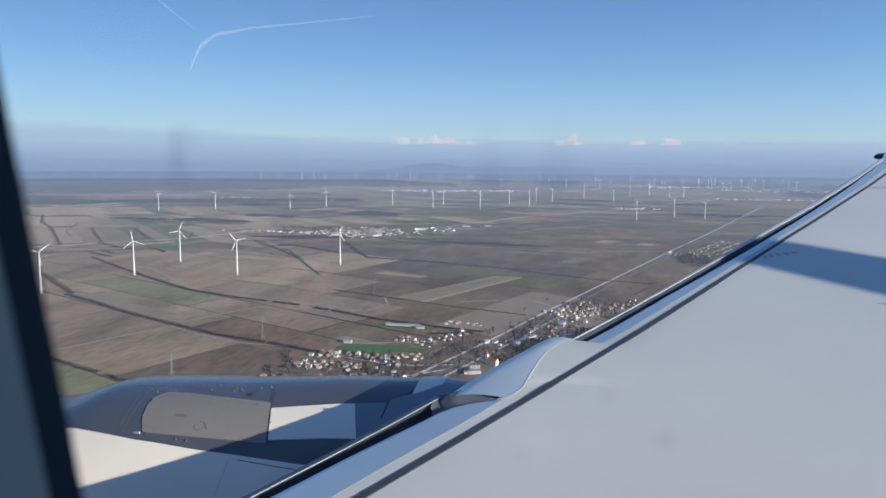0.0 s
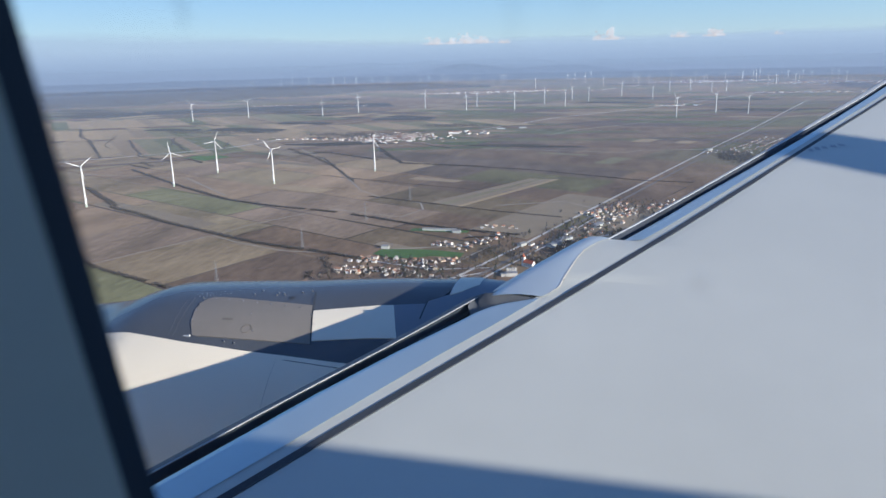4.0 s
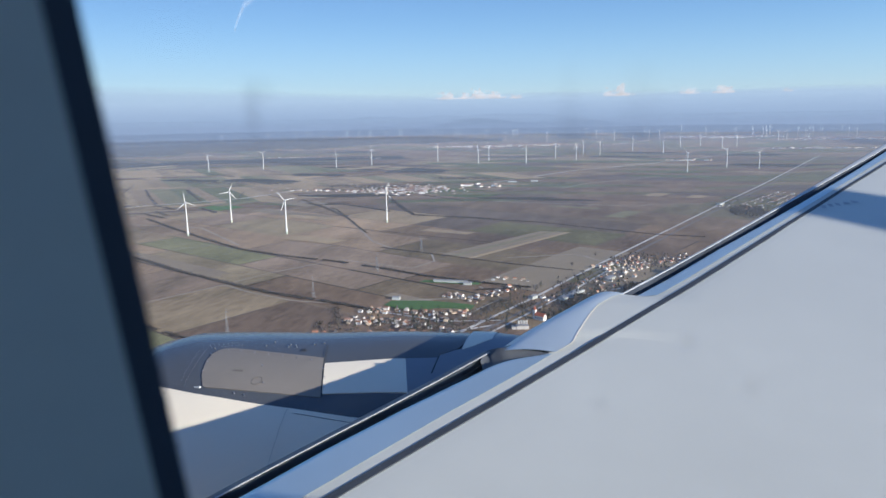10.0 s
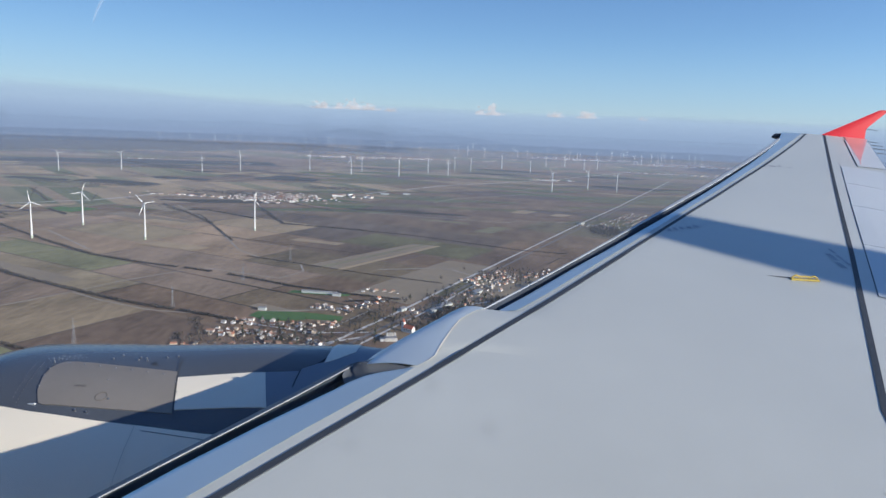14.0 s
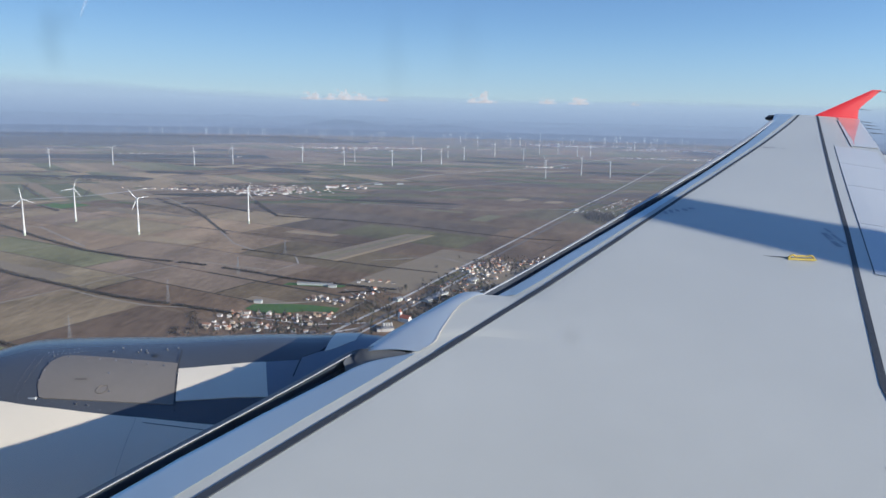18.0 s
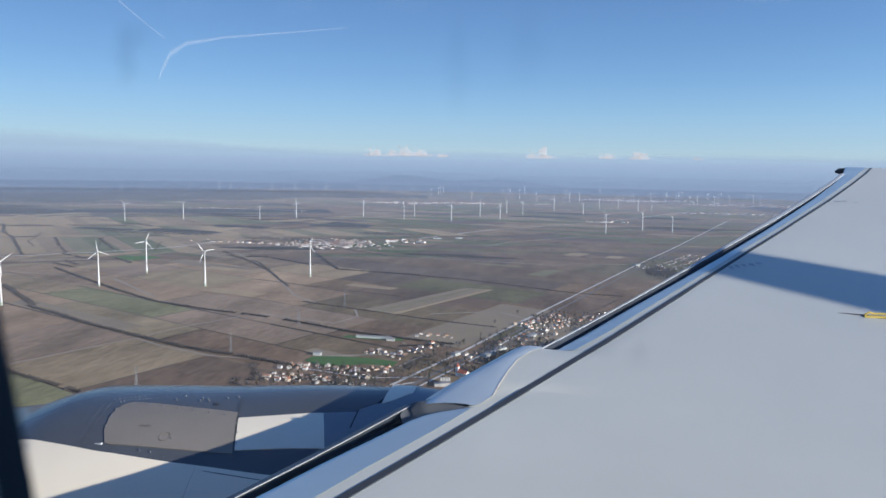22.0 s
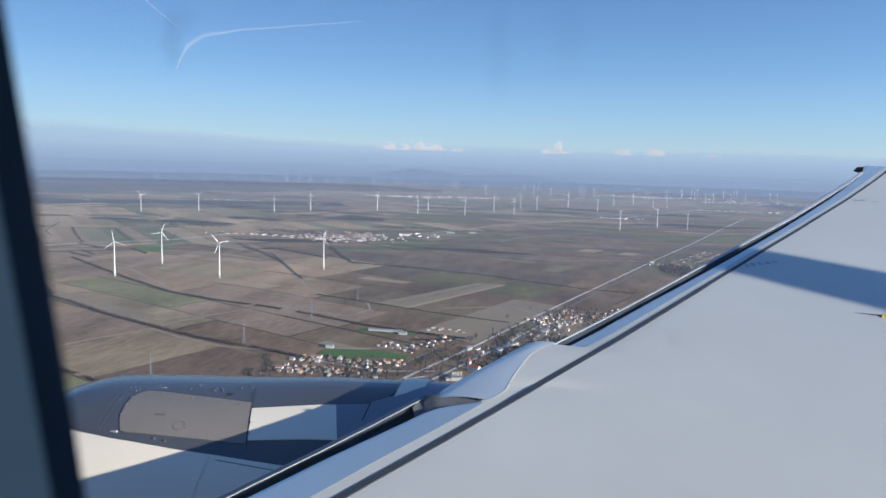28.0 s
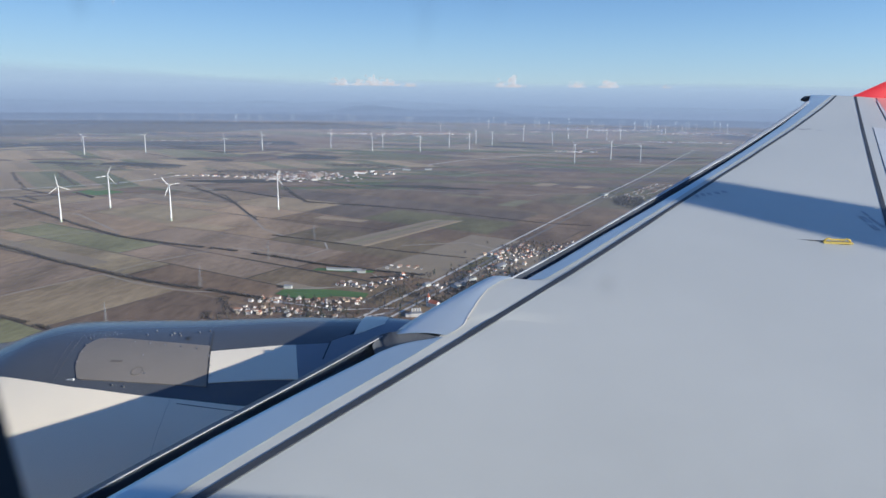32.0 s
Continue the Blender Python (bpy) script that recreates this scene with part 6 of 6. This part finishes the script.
# farm depot with silos
depot = tagged(new("depot"), "grey concrete farm depot with round silos", "warehouse")
bm = bmesh.new()
add_box(bm, -22, 10, -9, 9, 0, 9)
add_box(bm, -34, -20, -7, 7, 0, 7)
part("halls", bm, CONCRETE, depot)
bm = bmesh.new()
add_box(bm, -22.6, 10.6, -9.6, 9.6, 9, 9.5)
add_box(bm, -34.6, -20.6, -7.6, 7.6, 7, 7.5)
part("roof", bm, SHEET_ROOF, depot)
for k in range(4):
    bm = bmesh.new()
    add_rod(bm, (-14 + 7 * k, 13.5, 0), (-14 + 7 * k, 13.5, 17), 3.3, 3.3, 16)
    add_rod(bm, (-14 + 7 * k, 13.5, 17), (-14 + 7 * k, 13.5, 19), 3.3, 0.4, 16)
    smooth(part("silo", bm, CONCRETE, depot), 40)
depot.matrix_world = site(-170, 1075, 20, 0.6)
# long halls by the railway, and glasshouses
for x, y, w, d, turn in ((-125, 1275, 40, 12, 62), (-112, 1312, 34, 12, 62), (-60, 1440, 34, 14, 68), (-363, 1349, 70, 5, 0), (-326, 1340, 16, 6, 0), (-185, 1262, 16, 10, 62), (-426, 1203, 14, 8, 0), (-620, 3470, 40, 16, 10), (-520, 3520, 34, 14, 12), (260, 2700, 34, 16, 60)):
    shed = tagged(new("shed"), "long pale shed with a low sheet roof", "shed", "sheds by the village")
    bm = bmesh.new()
    add_box(bm, -w / 2, w / 2, -d / 2, d / 2, 0, 5)
    part("walls", bm, GREENHOUSE, shed)
    bm = bmesh.new()
    add_box(bm, -w / 2 - 0.5, w / 2 + 0.5, -d / 2 - 0.5, d / 2 + 0.5, 5, 5.5)
    vs = [bm.verts.new(p) for p in ((-w / 2, -d / 2, 5.5), (w / 2, -d / 2, 5.5), (w / 2, 0, 7), (-w / 2, 0, 7), (w / 2, d / 2, 5.5), (-w / 2, d / 2, 5.5))]
    for f in ((0, 1, 2, 3), (3, 2, 4, 5), (0, 3, 5), (1, 4, 2)):
        bm.faces.new([vs[i] for i in f])
    part("roof", bm, SHEET_ROOF, shed)
    shed.matrix_world = site(x, y, turn)


# village trees, each by itself
def tree_kind(conifer, seed):
    rng = random.Random(seed)
    thing = new("tree")
    bm = bmesh.new()
    add_rod(bm, (0, 0, 0), (0.2, 0, 5), 0.35, 0.2, 6)
    if not conifer:
        for k in range(6):
            q = k * 1.1
            add_rod(bm, (0, 0, 2.5 + k * 0.4), (2.4 * math.cos(q), 2.4 * math.sin(q), 6 + rng.random() * 2), 0.16, 0.05, 4)
    part("trunk", bm, BARK, thing)
    bm = bmesh.new()
    for k in range(70 if conifer else 90):
        if conifer:
            h = 1 + 11 * rng.random()
            r = (12.5 - h) * 0.28 * rng.uniform(0.4, 1)
        else:
            h = rng.uniform(3, 9.5)
            r = 3.4 * math.sqrt(max(0.05, 1 - ((h - 6.5) / 3.6) ** 2)) * rng.uniform(0.4, 1)
        q = rng.uniform(0, math.tau)
        c = Vector((r * math.cos(q), r * math.sin(q), h))
        s = rng.uniform(0.5, 1.1)
        bm.faces.new([bm.verts.new(c + Vector((rng.gauss(0, s), rng.gauss(0, s), rng.gauss(0, s * 0.7)))) for _ in range(3)])
    part("crown", bm, CONIFER if conifer else TWIG, thing)
    return thing


TREES = [tree_kind(True, 1), tree_kind(True, 2), tree_kind(False, 3), tree_kind(False, 4)]
tree_labels = ("dark green conifer in a village garden", "leafless brown tree in a village garden")
placed = set()
rng = random.Random(5)
spots = []
for cx, cy, rx, ry, n in ((-350, 1035, 120, 50, 60), (-300, 1100, 90, 40, 40), (-220, 1200, 40, 90, 45), (-80, 1320, 90, 110, 90), (30, 1600, 110, 90, 40), (-120, 1150, 70, 30, 30), (-1080, 3020, 260, 90, 34)):
    for k in range(n):
        spots.append((cx + rx * rng.gauss(0, 0.55), cy + ry * rng.gauss(0, 0.55)))
for x, y in spots:
    k = rng.choice((0, 1, 2, 2, 3, 3))
    m = site(x, y, rng.uniform(0, 360), rng.uniform(0.6, 1.15))
    if k not in placed:
        placed.add(k)
        tagged(TREES[k], tree_labels[k // 2], "tree", "village trees")
        TREES[k].matrix_world = m
    else:
        ob = copy_thing(TREES[k], Matrix.Identity(4))
        ob.matrix_basis = m

# lattice masts of the power line
mast = tagged(new("power_pylon"), "grey lattice power pylon in a field", "power pylon", "power line")
bm = bmesh.new()
for sx, sy in ((-1, -1), (1, -1), (1, 1), (-1, 1)):
    add_rod(bm, (2.6 * sx, 2.6 * sy, 0), (0.5 * sx, 0.5 * sy, 30), 0.16, 0.12, 4)
    add_rod(bm, (0.5 * sx, 0.5 * sy, 30), (0.1 * sx, 0.1 * sy, 42), 0.12, 0.08, 4)
part("legs", bm, LATTICE, mast)
bm = bmesh.new()
for k in range(7):
    z0, z1 = k * 4.3, (k + 1) * 4.3
    w0, w1 = 2.6 - 2.1 * z0 / 30, 2.6 - 2.1 * z1 / 30
    for a, b in (((-1, -1), (1, -1)), ((1, -1), (1, 1)), ((1, 1), (-1, 1)), ((-1, 1), (-1, -1))):
        add_rod(bm, (a[0] * w0, a[1] * w0, z0), (b[0] * w1, b[1] * w1, z1), 0.09, 0.09, 4)
        add_rod(bm, (b[0] * w0, b[1] * w0, z0), (a[0] * w1, a[1] * w1, z1), 0.09, 0.09, 4)
part("braces", bm, LATTICE, mast)
for z, w in ((29, 7.5), (35, 5.5)):
    bm = bmesh.new()
    for s in (-1, 1):
        add_rod(bm, (0, 0, z), (s * w, 0, z + 0.4), 0.15, 0.08, 4)
        add_rod(bm, (0, 0, z + 2.4), (s * w, 0, z + 0.4), 0.12, 0.08, 4)
    part("arm", bm, LATTICE, mast)
mast.matrix_world = site(-610, 940, 70)
for x, y in ((-580, 1180), (-520, 1660), (-640, 720), (-545, 1420)):
    ob = copy_thing(mast, Matrix.Identity(4))
    ob.matrix_basis = site(x, y, 70)


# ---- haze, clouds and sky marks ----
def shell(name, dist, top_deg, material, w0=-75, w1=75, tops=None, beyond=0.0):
    """A thin upright sheet painted as haze round the horizon; v runs from 0 at the ground to 1 at its top."""
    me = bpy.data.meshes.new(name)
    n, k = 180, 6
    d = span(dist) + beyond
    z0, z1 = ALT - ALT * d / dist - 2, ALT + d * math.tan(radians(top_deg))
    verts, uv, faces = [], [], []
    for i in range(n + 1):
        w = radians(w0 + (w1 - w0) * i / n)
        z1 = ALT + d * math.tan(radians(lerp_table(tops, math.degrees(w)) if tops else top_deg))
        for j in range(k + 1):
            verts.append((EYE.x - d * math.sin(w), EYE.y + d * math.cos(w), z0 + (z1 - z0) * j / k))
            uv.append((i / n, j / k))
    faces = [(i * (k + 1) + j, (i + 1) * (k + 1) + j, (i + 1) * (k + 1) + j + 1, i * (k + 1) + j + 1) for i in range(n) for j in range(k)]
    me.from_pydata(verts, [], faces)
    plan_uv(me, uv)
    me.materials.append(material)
    return tagged(new(name, me), "thin sheet painted as blue-grey haze over the plain", "haze", "haze layers", "structure")


# one pale sheet stands in for haze; its opacity follows distance from the eye
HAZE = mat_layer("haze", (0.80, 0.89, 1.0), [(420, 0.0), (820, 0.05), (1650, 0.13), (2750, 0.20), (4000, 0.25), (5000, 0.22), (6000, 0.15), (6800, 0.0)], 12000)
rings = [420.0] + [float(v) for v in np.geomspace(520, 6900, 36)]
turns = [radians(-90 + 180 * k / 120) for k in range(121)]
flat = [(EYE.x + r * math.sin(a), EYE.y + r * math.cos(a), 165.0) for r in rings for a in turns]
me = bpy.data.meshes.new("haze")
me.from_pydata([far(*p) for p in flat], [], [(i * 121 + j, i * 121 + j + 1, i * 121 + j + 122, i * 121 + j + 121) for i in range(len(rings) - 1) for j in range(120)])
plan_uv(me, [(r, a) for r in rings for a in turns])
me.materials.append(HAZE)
tagged(new("haze", me), "thin sheet painted as blue-grey haze over the plain", "haze", "haze layers", "structure")
# these haze sheets glow: their scattered light is painted as emission
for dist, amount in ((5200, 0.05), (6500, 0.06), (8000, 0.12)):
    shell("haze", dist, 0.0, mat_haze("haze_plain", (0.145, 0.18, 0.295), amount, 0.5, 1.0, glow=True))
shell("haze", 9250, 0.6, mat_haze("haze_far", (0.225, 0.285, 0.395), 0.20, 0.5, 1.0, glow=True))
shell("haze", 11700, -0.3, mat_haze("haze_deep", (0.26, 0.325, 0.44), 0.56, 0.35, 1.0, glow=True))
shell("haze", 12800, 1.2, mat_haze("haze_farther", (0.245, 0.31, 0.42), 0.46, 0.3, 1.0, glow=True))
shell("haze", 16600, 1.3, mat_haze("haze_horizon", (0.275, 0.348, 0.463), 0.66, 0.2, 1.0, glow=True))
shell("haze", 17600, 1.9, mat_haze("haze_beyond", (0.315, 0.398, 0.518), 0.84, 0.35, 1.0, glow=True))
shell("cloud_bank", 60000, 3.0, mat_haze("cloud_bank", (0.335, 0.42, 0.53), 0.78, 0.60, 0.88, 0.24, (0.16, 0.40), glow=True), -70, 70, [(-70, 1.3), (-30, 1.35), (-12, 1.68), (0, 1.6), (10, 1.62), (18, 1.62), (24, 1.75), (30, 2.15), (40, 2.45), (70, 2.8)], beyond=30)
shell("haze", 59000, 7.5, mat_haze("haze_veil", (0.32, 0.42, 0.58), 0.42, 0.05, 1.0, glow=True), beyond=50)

# low wooded hills beyond the plain
rows = []
d = span(17050)
for i in range(121):
    w = 24 - 34 * i / 120
    top = -1.08 + 0.72 * math.exp(-((w - 13.0) / 3.0) ** 2) + 0.5 * math.exp(-((w - 5.4) / 4.2) ** 2) + 0.2 * math.exp(-((w - 20) / 3) ** 2) + 0.07 * noise.noise(Vector((w * 0.9, 3.1, 0))) + 0.025 * noise.noise(Vector((w * 4, 7.7, 0)))
    rows.append([(EYE.x - r * d * math.sin(radians(w)), EYE.y + r * d * math.cos(radians(w)), ALT + d * math.tan(radians(e))) for r, e in ((0.99990, -1.7), (0.99994, -1.6 + 0.6 * (top + 1.6)), (1.0, top), (1.00004, -1.7))])
tagged(smooth(part("hill", grid(rows), WOODED), 180), "low wooded hills in the blue haze beyond the plain", "hill", kind="structure")


def cumulus(w, el, size, seed):
    """A heap of small billows."""
    rng = random.Random(seed)
    d = 4690
    c = Vector((EYE.x - d * math.sin(radians(w)), EYE.y + d * math.cos(radians(w)), ALT + d * math.tan(radians(el))))
    bm = bmesh.new()
    base = bmesh.new()
    bmesh.ops.create_icosphere(base, subdivisions=3, radius=1.0)
    ball = [v.co.copy() for v in base.verts]
    faces = [[v.index for v in f.verts] for f in base.faces]
    base.free()
    heads = [(rng.uniform(-0.6, 0.6), rng.uniform(0.35, 0.75)) for _ in range(4)]
    for k in range(54):
        a, tall = heads[k % 4] if k % 3 else (rng.uniform(-0.95, 0.95), 0.08)
        along = a + rng.gauss(0, 0.16)
        up = rng.random()
        r = size * (0.06 + 0.10 * rng.random() * (1.2 - up))
        o = Vector((along * size * 0.92, rng.uniform(-0.3, 0.3) * size, 0.3 * r + tall * size * up))
        vs = []
        for p in ball:
            q = p * r + o
            n = 0.34 * noise.noise(q * (4.5 / size) + Vector((seed, 0, 0))) + 0.17 * noise.noise(q * (11 / size)) + 0.09 * noise.noise(q * (26 / size))
            q = p * r * (1 + n) + o
            if q.z < 0:
                q.z *= 0.35
            vs.append(bm.verts.new(q))
        for f in faces:
            bm.faces.new([vs[i] for i in f])
    bmesh.ops.rotate(bm, cent=(0, 0, 0), matrix=Matrix.Rotation(radians(w), 3, "Z"), verts=bm.verts)
    bmesh.ops.translate(bm, verts=bm.verts, vec=c)
    ob = smooth(part("cumulus_cloud", bm, CLOUD), 180)
    tagged(ob, "small white cumulus cloud with painted-in light on the horizon", "cloud", "clouds on the horizon", "structure")


for k, (w, el, size) in enumerate(((15.2, 1.13, 70), (13.3, 1.16, 92), (11.5, 1.16, 68), (9.9, 1.13, 44), (2.3, 1.16, 96), (-2.9, 1.2, 56), (-5.4, 1.2, 78), (-9.5, 1.2, 30), (-39.5, 4.9, 105), (-44.4, 3.2, 130), (-41.4, 3.0, 75), (-37.7, 2.95, 50))):
    cumulus(w, el, size, k + 1)
# contrail
trail = mat_haze("contrail", (0.95, 0.96, 1.0), 0.21, 0.0, 1.0)
pts = [(31.1, 6.3, 0.34), (30.8, 7.1, 0.50), (30.3, 8.1, 0.50), (29.2, 8.9, 0.30), (26.6, 9.5, 0.17), (23.0, 10.0, 0.13), (17.5, 10.7, 0.06)]
for line in (pts, [(34.2, 11.9, 0.14), (32.6, 10.6, 0.12), (30.6, 9.1, 0.06)]):
    verts, uv = [], []
    for i, (w, el, h) in enumerate(line):
        for j, e in enumerate((el - 0.75 * h, el, el + 0.75 * h)):
            d = 4850
            verts.append((EYE.x - d * math.sin(radians(w)), EYE.y + d * math.cos(radians(w)), ALT + d * math.tan(radians(e))))
            uv.append((i, (1.0, 0.0, 1.0)[j]))
    me = bpy.data.meshes.new("contrail")
    me.from_pydata(verts, [], [(i * 3 + j, i * 3 + 3 + j, i * 3 + 4 + j, i * 3 + 1 + j) for i in range(len(line) - 1) for j in range(2)])
    plan_uv(me, uv)
    me.materials.append(trail)
    tagged(new("contrail", me), "thin white fading contrail in the blue sky", "contrail", "contrails", "structure")
